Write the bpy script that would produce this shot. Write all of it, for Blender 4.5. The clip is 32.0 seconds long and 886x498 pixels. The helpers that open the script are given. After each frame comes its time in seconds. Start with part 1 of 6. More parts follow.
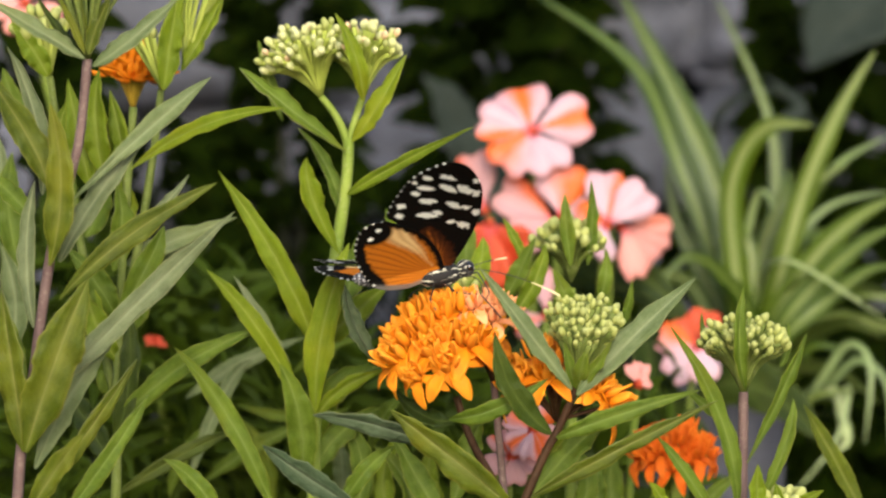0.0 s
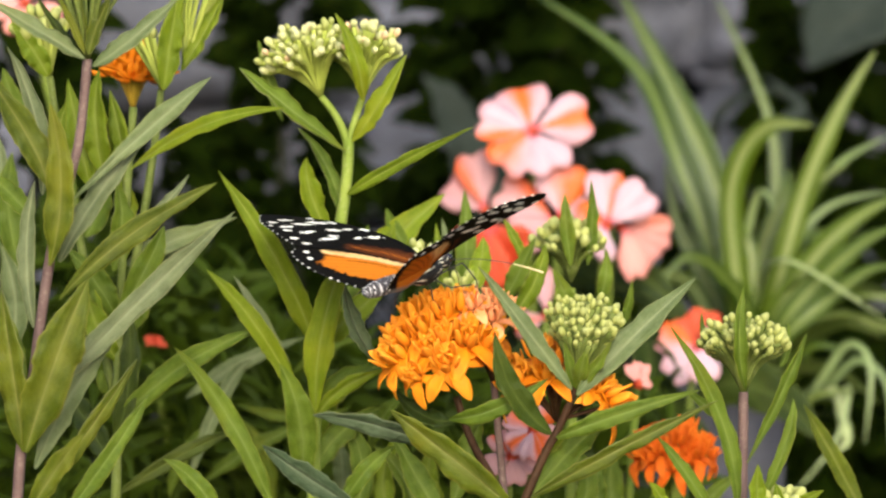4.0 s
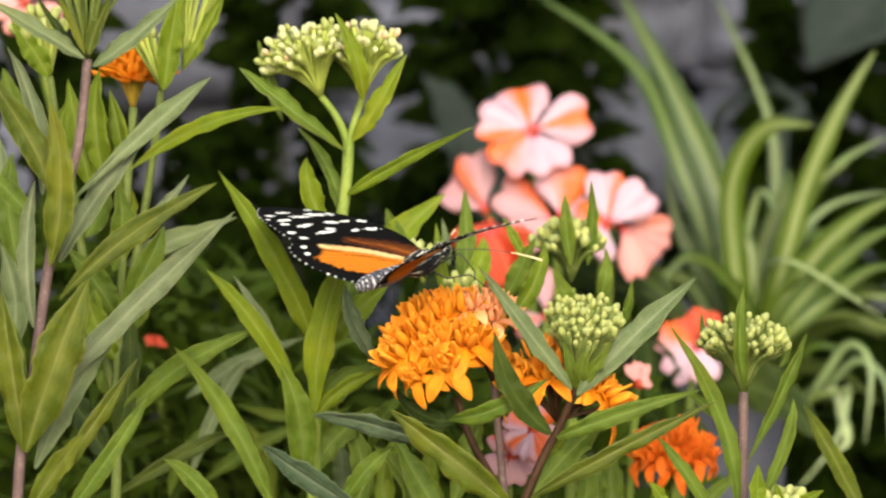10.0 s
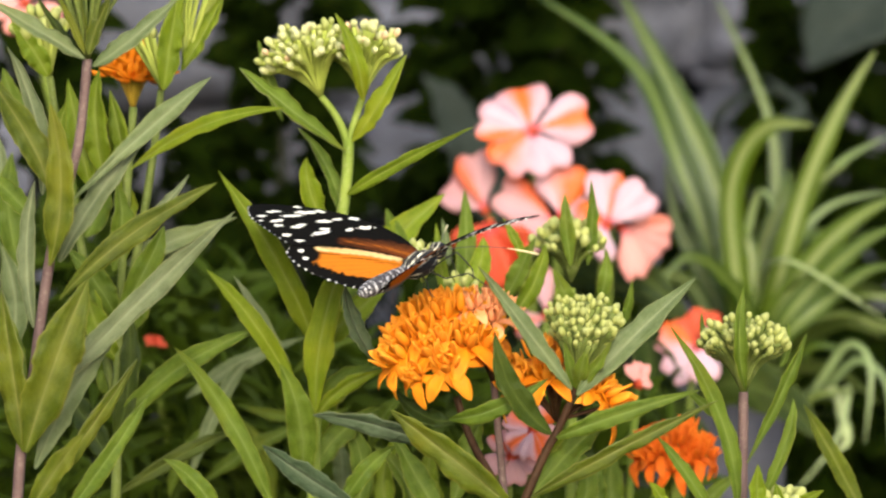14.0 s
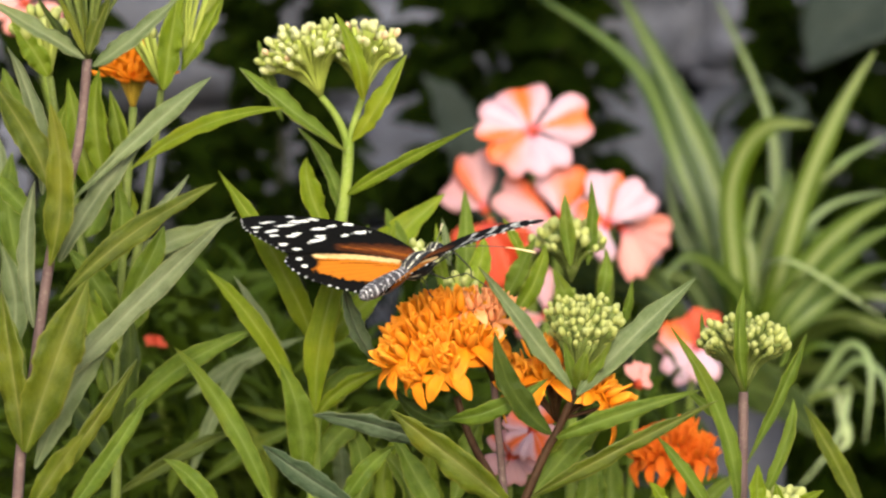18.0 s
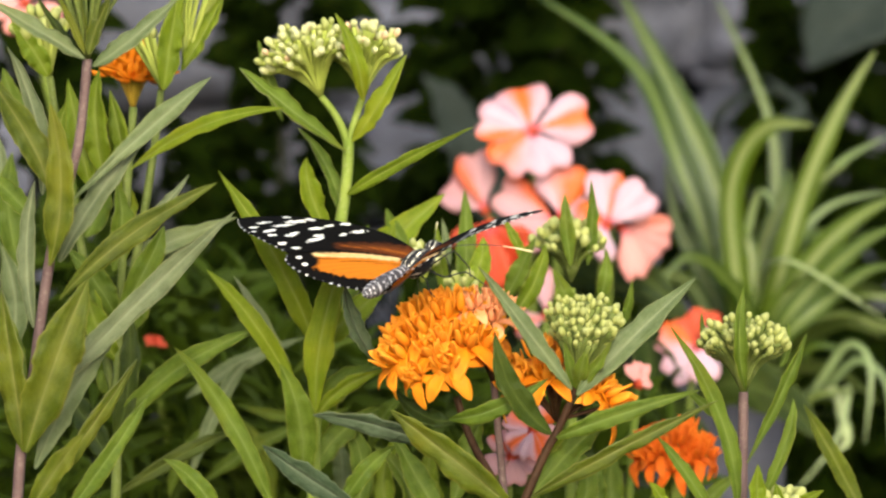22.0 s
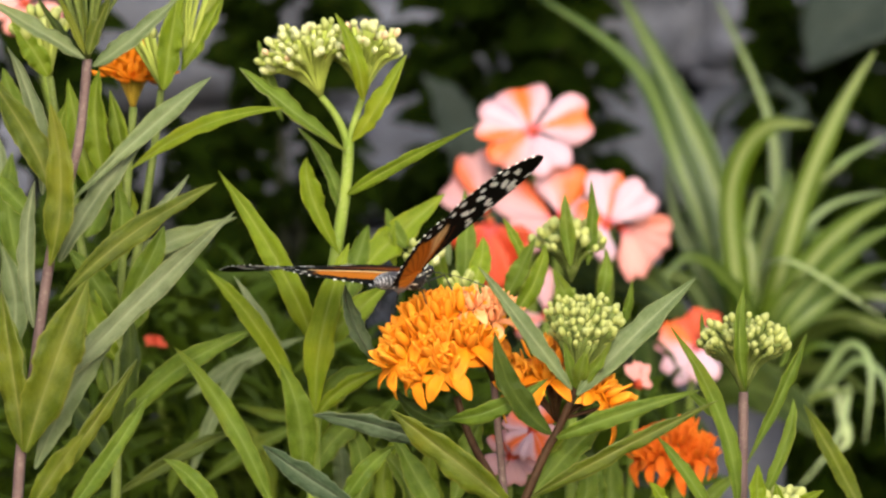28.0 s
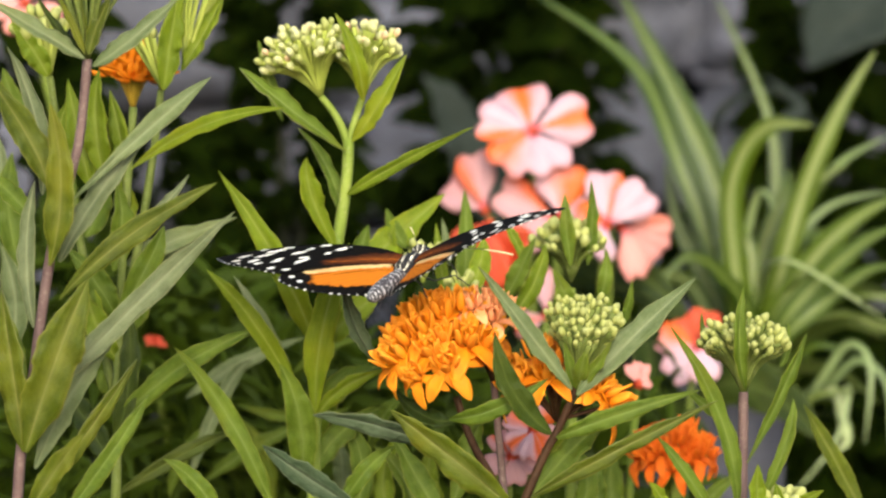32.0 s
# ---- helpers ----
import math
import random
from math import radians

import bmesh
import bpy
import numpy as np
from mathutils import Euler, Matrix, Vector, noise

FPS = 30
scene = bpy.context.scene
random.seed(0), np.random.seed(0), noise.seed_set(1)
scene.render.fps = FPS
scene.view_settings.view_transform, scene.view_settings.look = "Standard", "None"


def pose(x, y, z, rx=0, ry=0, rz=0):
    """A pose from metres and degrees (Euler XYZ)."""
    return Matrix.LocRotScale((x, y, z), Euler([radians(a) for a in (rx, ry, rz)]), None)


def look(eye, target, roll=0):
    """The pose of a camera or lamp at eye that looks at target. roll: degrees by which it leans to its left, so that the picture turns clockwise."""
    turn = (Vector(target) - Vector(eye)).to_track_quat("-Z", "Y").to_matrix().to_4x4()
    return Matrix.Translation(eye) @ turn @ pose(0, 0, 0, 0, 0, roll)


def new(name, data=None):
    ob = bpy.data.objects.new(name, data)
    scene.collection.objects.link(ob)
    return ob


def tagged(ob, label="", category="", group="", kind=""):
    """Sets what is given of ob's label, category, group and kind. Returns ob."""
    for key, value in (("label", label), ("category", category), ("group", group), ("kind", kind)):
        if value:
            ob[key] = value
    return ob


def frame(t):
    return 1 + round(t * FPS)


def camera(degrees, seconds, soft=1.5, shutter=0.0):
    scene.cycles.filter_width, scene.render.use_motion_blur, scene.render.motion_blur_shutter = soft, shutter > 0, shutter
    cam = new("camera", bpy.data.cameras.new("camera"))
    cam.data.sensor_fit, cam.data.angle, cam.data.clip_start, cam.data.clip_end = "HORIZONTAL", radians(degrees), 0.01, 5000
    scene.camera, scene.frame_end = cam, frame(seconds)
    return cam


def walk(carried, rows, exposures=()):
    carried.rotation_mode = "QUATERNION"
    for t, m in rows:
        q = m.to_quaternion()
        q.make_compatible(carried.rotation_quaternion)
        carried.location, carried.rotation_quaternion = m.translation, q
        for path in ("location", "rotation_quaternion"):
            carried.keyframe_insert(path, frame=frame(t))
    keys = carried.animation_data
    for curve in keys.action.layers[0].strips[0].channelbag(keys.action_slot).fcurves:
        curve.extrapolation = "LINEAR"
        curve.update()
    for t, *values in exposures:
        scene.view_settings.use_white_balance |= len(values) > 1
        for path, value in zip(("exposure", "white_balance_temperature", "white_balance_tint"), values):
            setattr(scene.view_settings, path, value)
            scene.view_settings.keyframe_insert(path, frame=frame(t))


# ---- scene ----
import functools

# the camera stands still on a tripod, a long lens three quarters of a metre from the flowers
EYE, AIM = (0.0, -0.7459, 0.5784), (0.0, 0.0, 0.5)
cam = camera(16, 32.0, soft=2.35)
walk(cam, [(0, look(EYE, AIM)), (32, look(EYE, AIM))], exposures=[(0, 1.14, 6450, 7), (0.8, 1.27, 6450, 7), (32, 1.27, 6450, 7)])
cam.data.dof.use_dof = True
cam.data.dof.focus_distance = 0.752
cam.data.dof.aperture_fstop = 17.0

# ---- light: a bright hazy sky over the flower bed ----
SUN_EL, SUN_AZ = 27, 176
world = bpy.data.worlds.new("sky")
scene.world = world
world.use_nodes = True
wn = world.node_tree.nodes
sky = wn.new("ShaderNodeTexSky")
sky.sky_type, sky.sun_disc = "NISHITA", False
sky.sun_elevation, sky.sun_rotation = radians(SUN_EL), radians(SUN_AZ)
sky.dust_density = 4.0
world.node_tree.links.new(sky.outputs[0], wn["Background"].inputs[0])
wn["Background"].inputs[1].default_value = 0.15
sun = new("sun", bpy.data.lights.new("sun", "SUN"))
sun.data.energy, sun.data.angle, sun.data.color = 2.2, radians(36), (1.0, 0.965, 0.89)
_el, _az = radians(SUN_EL), radians(SUN_AZ)
sun.matrix_basis = look((4 * math.sin(_az) * math.cos(_el), 4 * math.cos(_az) * math.cos(_el), 4 * math.sin(_el) + 0.5), (0, 0, 0.5))


# ---- materials ----
class Mat:
    """A node material with a principled shader, and short ways to add to it."""

    def __init__(self, name, colour=(0.5, 0.5, 0.5), rough=0.5, spec=0.4):
        self.m = bpy.data.materials.new(name)
        self.m.use_nodes = True
        self.t = self.m.node_tree
        self.b = self.t.nodes["Principled BSDF"]
        self.b.inputs["Base Color"].default_value = (*colour, 1)
        self.b.inputs["Roughness"].default_value = rough
        self.b.inputs["Specular IOR Level"].default_value = spec

    def node(self, kind, **ins):
        n = self.t.nodes.new(kind)
        for k, v in ins.items():
            self.put(v, n.inputs[k.replace("_", " ")])
        return n

    def put(self, v, socket):
        if isinstance(v, bpy.types.NodeSocket):
            self.t.links.new(v, socket)
        elif isinstance(v, tuple) and len(v) == 3 and socket.type == "RGBA":
            socket.default_value = (*v, 1)
        else:
            socket.default_value = v

    def math(self, op, a, b=0.0, c=0.0, clamp=False):
        n = self.t.nodes.new("ShaderNodeMath")
        n.operation, n.use_clamp = op, clamp
        for v, s in zip((a, b, c), n.inputs):
            self.put(v, s)
        return n.outputs[0]

    def mix(self, f, a, b, blend="MIX"):
        n = self.t.nodes.new("ShaderNodeMix")
        n.data_type, n.blend_type = "RGBA", blend
        for v, s in zip((f, a, b), (n.inputs[0], n.inputs[6], n.inputs[7])):
            self.put(v, s)
        return n.outputs[2]

    def noise(self, scale, detail=3.0, rough=0.55, vec=None, dist=0.0):
        n = self.node("ShaderNodeTexNoise", Scale=scale, Detail=detail, Roughness=rough, Distortion=dist)
        if vec is not None:
            self.t.links.new(vec, n.inputs["Vector"])
        else:
            self.t.links.new(self.coord("Object"), n.inputs["Vector"])
        return n.outputs["Fac"]

    def coord(self, which):
        n = self.t.nodes.new("ShaderNodeTexCoord")
        return n.outputs[which]

    def rand(self):
        return self.t.nodes.new("ShaderNodeObjectInfo").outputs["Random"]

    def island(self):
        return self.t.nodes.new("ShaderNodeNewGeometry").outputs["Random Per Island"]

    def ramp(self, f, lo, hi):
        n = self.t.nodes.new("ShaderNodeMapRange")
        n.inputs[1].default_value, n.inputs[2].default_value = lo, hi
        self.put(f, n.inputs[0])
        return n.outputs[0]

    def bump(self, height, strength, dist):
        n = self.node("ShaderNodeBump", Strength=strength, Distance=dist, Height=height)
        self.t.links.new(n.outputs[0], self.b.inputs["Normal"])

    def base(self, colour):
        self.put(colour, self.b.inputs["Base Color"])

    def translucent(self, colour, share):
        """Let part of the light through, as thin leaves and petals do."""
        t = self.node("ShaderNodeBsdfTranslucent", Color=colour)
        mx = self.t.nodes.new("ShaderNodeMixShader")
        mx.inputs[0].default_value = share
        out = self.t.nodes["Material Output"]
        self.t.links.new(self.b.outputs[0], mx.inputs[1])
        self.t.links.new(t.outputs[0], mx.inputs[2])
        self.t.links.new(mx.outputs[0], out.inputs[0])


def leaf_material(name, dark, light, rib, rough=0.5, veins=1.0, share=0.45, spots=0.22, random_span=0.5, spec=0.18, sere=(0.20, 0.19, 0.010), relief=0.55):
    """A blade: two greens by patches, a pale midrib along it, slanting side veins and a fine grain."""
    k = Mat(name, rough=rough, spec=spec)
    uv = k.node("ShaderNodeSeparateXYZ", Vector=k.coord("UV"))
    u, v = uv.outputs[0], uv.outputs[1]
    side = k.math("ABSOLUTE", k.math("SUBTRACT", u, 0.5))
    big = k.ramp(k.noise(110, 4, 0.65), 0.36, 0.66)
    shade = k.math("ADD", k.math("MULTIPLY", big, 0.6), k.math("MULTIPLY", k.math("SUBTRACT", k.rand(), 0.35), random_span), clamp=True)
    col = k.mix(shade, dark, light)
    vein = k.math("SINE", k.math("MULTIPLY", k.math("SUBTRACT", k.math("MULTIPLY", v, 16.0), k.math("MULTIPLY", side, 7.0)), 6.2832))
    vein = k.ramp(vein, 0.72, 1.0)
    col = k.mix(k.math("MULTIPLY", vein, 0.06 * veins), col, rib)
    midrib = k.ramp(k.math("SUBTRACT", 0.11, side), 0.0, 0.10)
    col = k.mix(k.math("MULTIPLY", midrib, 0.46 * veins), col, rib)
    broad = k.math("MULTIPLY", k.ramp(k.math("SUBTRACT", 0.27, side), 0.0, 0.20), k.ramp(k.noise(70, 3), 0.35, 0.62))
    col = k.mix(k.math("MULTIPLY", broad, 0.55 * veins), col, k.mix(0.35, rib, light))
    along = k.node("ShaderNodeCombineXYZ", X=k.math("MULTIPLY", u, 9.0), Y=k.math("MULTIPLY", v, 2.2), Z=k.math("MULTIPLY", k.rand(), 40.0))
    col = k.mix(k.math("MULTIPLY", k.ramp(k.noise(1.0, 3, 0.6, along.outputs[0]), 0.46, 0.70), 0.5 * veins), col, dark)
    stain = k.ramp(k.noise(45, 5, 0.7), 0.55, 0.72)
    col = k.mix(k.math("MULTIPLY", stain, 0.35), col, k.mix(0.5, dark, (0.0748, 0.0578, 0.0136)))
    ageing = k.math("MULTIPLY", k.ramp(k.noise(38, 3, 0.6), 0.50, 0.68), k.ramp(k.rand(), 0.15, 0.9))
    col = k.mix(k.math("MULTIPLY", ageing, 0.55 * veins), col, sere)
    line = k.ramp(k.math("SUBTRACT", 0.035, side), 0.0, 0.02)
    col = k.mix(k.math("MULTIPLY", line, 0.45 * veins), col, rib)
    rim = k.ramp(side, 0.43, 0.49)
    col = k.mix(k.math("MULTIPLY", rim, 0.65 * veins), col, k.mix(0.4, sere, rib))
    fleck = k.ramp(k.noise(900, 2), 0.60, 0.75)
    col = k.mix(k.math("MULTIPLY", fleck, spots), col, dark)
    bloom = k.math("MULTIPLY", k.ramp(k.noise(420, 5, 0.75), 0.46, 0.70), 0.34 * min(1.0, veins + 0.2))
    col = k.mix(bloom, col, k.mix(0.2, light, rib))
    k.base(col)
    grain = k.math("ADD", k.math("MULTIPLY", vein, -0.25), k.math("ADD", k.math("MULTIPLY", midrib, -1.0), k.noise(700, 3)))
    k.bump(k.math("ADD", grain, k.math("MULTIPLY", k.noise(260, 4, 0.65), 1.6)), relief, 0.0006)
    rr = k.math("ADD", rough - 0.12, k.math("MULTIPLY", k.noise(200, 3), 0.28))
    k.put(rr, k.b.inputs["Roughness"])
    k.translucent(col, share)
    return k.m


OLIVE = leaf_material("leaf_olive", (0.040, 0.060, 0.003), (0.112, 0.142, 0.007), (0.212, 0.216, 0.062))
BRIGHT = leaf_material("leaf_bright", (0.098, 0.148, 0.004), (0.192, 0.258, 0.009), (0.255, 0.300, 0.065), sere=(0.26, 0.26, 0.008))
MID = leaf_material("leaf_mid", (0.0646, 0.105, 0.00612), (0.143, 0.204, 0.0177), (0.184, 0.238, 0.0612))
GREY = leaf_material("leaf_grey", (0.088, 0.112, 0.046), (0.190, 0.222, 0.112), (0.285, 0.310, 0.175), rough=0.6, sere=(0.22, 0.22, 0.08))
SAGE = leaf_material("leaf_sage", (0.095, 0.130, 0.046), (0.205, 0.248, 0.118), (0.29, 0.325, 0.175), rough=0.58, sere=(0.22, 0.24, 0.07))
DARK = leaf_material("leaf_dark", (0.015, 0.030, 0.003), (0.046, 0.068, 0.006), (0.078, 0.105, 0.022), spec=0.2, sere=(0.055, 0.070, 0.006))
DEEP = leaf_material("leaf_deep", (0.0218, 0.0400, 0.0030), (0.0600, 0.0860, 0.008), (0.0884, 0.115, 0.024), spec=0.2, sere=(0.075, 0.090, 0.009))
SLATE = leaf_material("leaf_slate", (0.036, 0.062, 0.026), (0.098, 0.134, 0.068), (0.19, 0.225, 0.14), rough=0.55, sere=(0.15, 0.19, 0.11), relief=1.0)
# near-black greens: the background's deep shade is painted into the leaf colour
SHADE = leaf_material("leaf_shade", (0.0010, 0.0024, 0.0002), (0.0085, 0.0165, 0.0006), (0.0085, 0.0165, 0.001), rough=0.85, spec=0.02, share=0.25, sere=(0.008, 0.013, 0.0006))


def striped_leaf(name, half=0.17, gain=1.0):
    """Spider plant: a cream band down the middle between green edges."""
    k = Mat(name, rough=0.4, spec=0.45)
    uv = k.node("ShaderNodeSeparateXYZ", Vector=k.coord("UV"))
    side = k.math("ABSOLUTE", k.math("SUBTRACT", uv.outputs[0], 0.5))
    wob = k.math("MULTIPLY", k.math("SUBTRACT", k.noise(40, 2), 0.5), 0.06)
    band = k.ramp(k.math("SUBTRACT", k.math("ADD", half, wob), side), -0.05, 0.09)
    green = k.mix(k.rand(), (0.020, 0.044, 0.001), (0.062, 0.098, 0.003))
    cream = k.mix(k.rand(), (0.078 * gain, 0.112 * gain, 0.014 * gain ** 3), (0.215 * gain, 0.250 * gain, 0.092 * gain ** 1.5))
    line = k.ramp(k.math("SINE", k.math("MULTIPLY", uv.outputs[0], 150.0)), -1, 1)
    col = k.mix(k.math("MULTIPLY", line, 0.15), k.mix(band, green, cream), (0.060, 0.110, 0.006))
    k.base(col)
    k.bump(k.math("ADD", line, k.noise(300, 2)), 0.25, 0.0004)
    k.translucent(col, 0.3)
    return k.m


FINE = leaf_material("leaf_fine", (0.010, 0.026, 0.0008), (0.046, 0.080, 0.003), (0.08, 0.11, 0.012), veins=0.2, spec=0.12, sere=(0.052, 0.078, 0.004))
DULL = leaf_material("leaf_dull", (0.020, 0.027, 0.022), (0.038, 0.048, 0.041), (0.044, 0.055, 0.046), veins=0.5, rough=0.8, spec=0.1, sere=(0.036, 0.046, 0.038))
STRIPED = striped_leaf("leaf_striped")
PALE = striped_leaf("leaf_striped_pale", 0.36, 1.7)


def stem_material(name, a, b, fleck=0.22):
    k = Mat(name, rough=0.65, spec=0.14)
    col = k.mix(k.ramp(k.noise(90, 4), 0.3, 0.7), a, b)
    col = k.mix(k.math("MULTIPLY", k.ramp(k.noise(1100, 2), 0.55, 0.75), fleck), col, (0.306, 0.286, 0.204))
    k.base(col)
    k.bump(k.noise(1200, 3), 0.4, 0.0003)
    return k.m


STEM_PURPLE = stem_material("stem_purple", (0.066, 0.039, 0.036), (0.118, 0.077, 0.068))
STEM_BROWN = stem_material("stem_brown", (0.021, 0.0085, 0.0030), (0.045, 0.021, 0.0070), 0.05)
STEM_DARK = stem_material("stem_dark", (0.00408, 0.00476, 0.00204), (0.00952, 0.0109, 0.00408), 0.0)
PEDICEL = stem_material("pedicel", (0.185, 0.225, 0.030), (0.290, 0.325, 0.068), 0.06)
PEDICEL_ORANGE = stem_material("pedicel_orange", (0.20, 0.15, 0.012), (0.36, 0.19, 0.02), 0.05)
STEM_OLIVE = stem_material("stem_olive", (0.0612, 0.0816, 0.0136), (0.116, 0.143, 0.0306))
STEM_GREEN = stem_material("stem_green", (0.0884, 0.129, 0.0136), (0.156, 0.197, 0.034))


def petal_material(name, a, b, tip, share=0.3):
    """Waxy petals: two tones by patches along the petal, and a lighter end."""
    k = Mat(name, rough=0.62, spec=0.2)
    uv = k.node("ShaderNodeSeparateXYZ", Vector=k.coord("UV"))
    col = k.mix(k.ramp(k.noise(350, 3), 0.3, 0.7), a, b)
    col = k.mix(k.math("MULTIPLY", k.ramp(uv.outputs[1], 0.35, 1.0), 0.5), col, tip)
    col = k.mix(k.math("MULTIPLY", k.ramp(uv.outputs[1], 0.45, 0.0), 0.35), col, a)
    col = k.mix(k.math("MULTIPLY", k.rand(), 0.5), col, a)
    k.base(col)
    k.bump(k.noise(1500, 3), 0.3, 0.0003)
    k.translucent(col, share)
    return k.m


ORANGE = petal_material("petal_orange", (0.74, 0.205, 0.004), (0.80, 0.325, 0.007), (0.83, 0.42, 0.04), 0.45)
HOOD = petal_material("hood_orange", (0.74, 0.225, 0.004), (0.80, 0.35, 0.008), (0.84, 0.46, 0.07), 0.45)
RED_ORANGE = petal_material("petal_red_orange", (0.70, 0.115, 0.006), (0.80, 0.20, 0.009), (0.84, 0.28, 0.025), 0.4)
PEACH = petal_material("petal_peach", (0.84, 0.34, 0.12), (0.86, 0.42, 0.19), (0.88, 0.52, 0.28), 0.4)
BUD = petal_material("bud_green", (0.25, 0.275, 0.060), (0.33, 0.35, 0.105), (0.42, 0.43, 0.20), 0.25)
BUD_CREAM = petal_material("bud_cream", (0.36, 0.38, 0.13), (0.46, 0.46, 0.22), (0.56, 0.54, 0.34), 0.2)
BUD_PINK = petal_material("bud_pink", (0.50, 0.33, 0.17), (0.54, 0.42, 0.22), (0.60, 0.50, 0.32), 0.2)


def impatiens_petal(name, stripe, pale, blush):
    """Pale pink petals with a soft orange band, blushing towards it, and a rosy throat."""
    k = Mat(name, rough=0.5, spec=0.25)
    uv = k.node("ShaderNodeSeparateXYZ", Vector=k.coord("UV"))
    side = k.math("ABSOLUTE", k.math("SUBTRACT", uv.outputs[0], 0.5))
    wob = k.math("MULTIPLY", k.math("SUBTRACT", k.noise(120, 3), 0.5), 0.16)
    band = k.ramp(k.math("SUBTRACT", k.math("ADD", 0.10, wob), side), -0.12, 0.06)
    soft = k.ramp(k.math("SUBTRACT", k.math("ADD", 0.36, wob), side), -0.15, 0.3)
    col = k.mix(k.math("MULTIPLY", soft, 0.45), k.mix(k.ramp(k.noise(60, 2), 0.3, 0.7), pale, k.mix(0.12, pale, blush)), blush)
    rim = k.ramp(uv.outputs[1], 0.86, 1.0)
    col = k.mix(k.math("MULTIPLY", rim, 0.35), col, blush)
    col = k.mix(band, col, stripe)
    throat = k.ramp(k.math("SUBTRACT", 0.26, uv.outputs[1]), 0.0, 0.2)
    col = k.mix(k.math("MULTIPLY", throat, 0.85), col, (0.52, 0.050, 0.075))
    k.base(col)
    k.bump(k.noise(250, 3), 0.2, 0.0006)
    k.translucent(col, 0.3)
    return k.m


SALMON = impatiens_petal("impatiens_salmon", (0.60, 0.105, 0.014), (0.43, 0.300, 0.355), (0.52, 0.185, 0.165))
CORAL = impatiens_petal("impatiens_coral", (0.34, 0.026, 0.006), (0.44, 0.066, 0.026), (0.40, 0.046, 0.014))
ROSE = impatiens_petal("impatiens_rose", (0.50, 0.080, 0.018), (0.40, 0.230, 0.250), (0.46, 0.15, 0.11))
PEACHY = impatiens_petal("impatiens_peach", (0.58, 0.19, 0.13), (0.58, 0.26, 0.24), (0.60, 0.22, 0.16))


def stone_material():
    k = Mat("stone", rough=0.8, spec=0.3)
    big = k.ramp(k.noise(11, 5, 0.6), 0.36, 0.66)
    col = k.mix(big, (0.018, 0.019, 0.026), (0.074, 0.077, 0.100))
    col = k.mix(k.math("MULTIPLY", k.rand(), 0.6), col, (0.040, 0.042, 0.051))
    col = k.mix(k.math("MULTIPLY", k.ramp(k.noise(60, 4), 0.55, 0.7), 0.5), col, (0.00952, 0.0109, 0.00952))
    k.base(col)
    k.bump(k.noise(35, 6, 0.65), 0.7, 0.01)
    return k.m


STONE = stone_material()


def soil_material():
    k = Mat("soil", rough=0.95, spec=0.2)
    # browns taken down to near black, so the soil colour holds the shade
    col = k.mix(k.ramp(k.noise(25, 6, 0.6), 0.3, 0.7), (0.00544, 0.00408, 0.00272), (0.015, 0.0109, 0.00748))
    k.base(col)
    k.bump(k.noise(120, 6, 0.7), 1.0, 0.01)
    return k.m


SOIL = soil_material()


# ---- building tools ----
def mesh_of(name, verts, faces, mats, uvs=None, index=None, smooth=True):
    me = bpy.data.meshes.new(name)
    me.from_pydata([tuple(v) for v in verts], [], faces)
    for m in (mats if isinstance(mats, (list, tuple)) else [mats]):
        me.materials.append(m)
    if index is not None:
        me.polygons.foreach_set("material_index", index)
    if uvs is not None:
        layer = me.uv_layers.new(name="UVMap")
        flat = []
        for f in faces:
            for i in f:
                flat.extend(uvs[i])
        layer.data.foreach_set("uv", flat)
    me.polygons.foreach_set("use_smooth", [smooth] * len(me.polygons))
    me.update()
    return me


def part(name, me, parent, label="", m=None):
    """A mesh as one object under a thing or under a part."""
    ob = new(name, me)
    ob.parent = parent
    if m is not None:
        ob.matrix_basis = m
    if label:
        ob["label"] = label
    return ob


def thing(name, at, label, category, group="", kind=""):
    ob = new(name)
    ob.empty_display_size = 0.01
    ob.location = at
    return tagged(ob, label, category, group, kind)


def bez(points, t):
    """A smooth curve through two, three or four control points."""
    if len(points) == 2:
        return points[0].lerp(points[1], t)
    if len(points) == 3:
        a, b, c = points
        b = 2 * b - 0.5 * (a + c)
        return (1 - t) ** 2 * a + 2 * t * (1 - t) * b + t * t * c
    n = len(points) - 1
    i = min(int(t * n), n - 1)
    f = t * n - i
    p = [points[max(0, min(n, i + j))] for j in (-1, 0, 1, 2)]
    return 0.5 * (2 * p[1] + f * (p[2] - p[0]) + f * f * (2 * p[0] - 5 * p[1] + 4 * p[2] - p[3]) + f ** 3 * (3 * p[1] - p[0] - 3 * p[2] + p[3]))


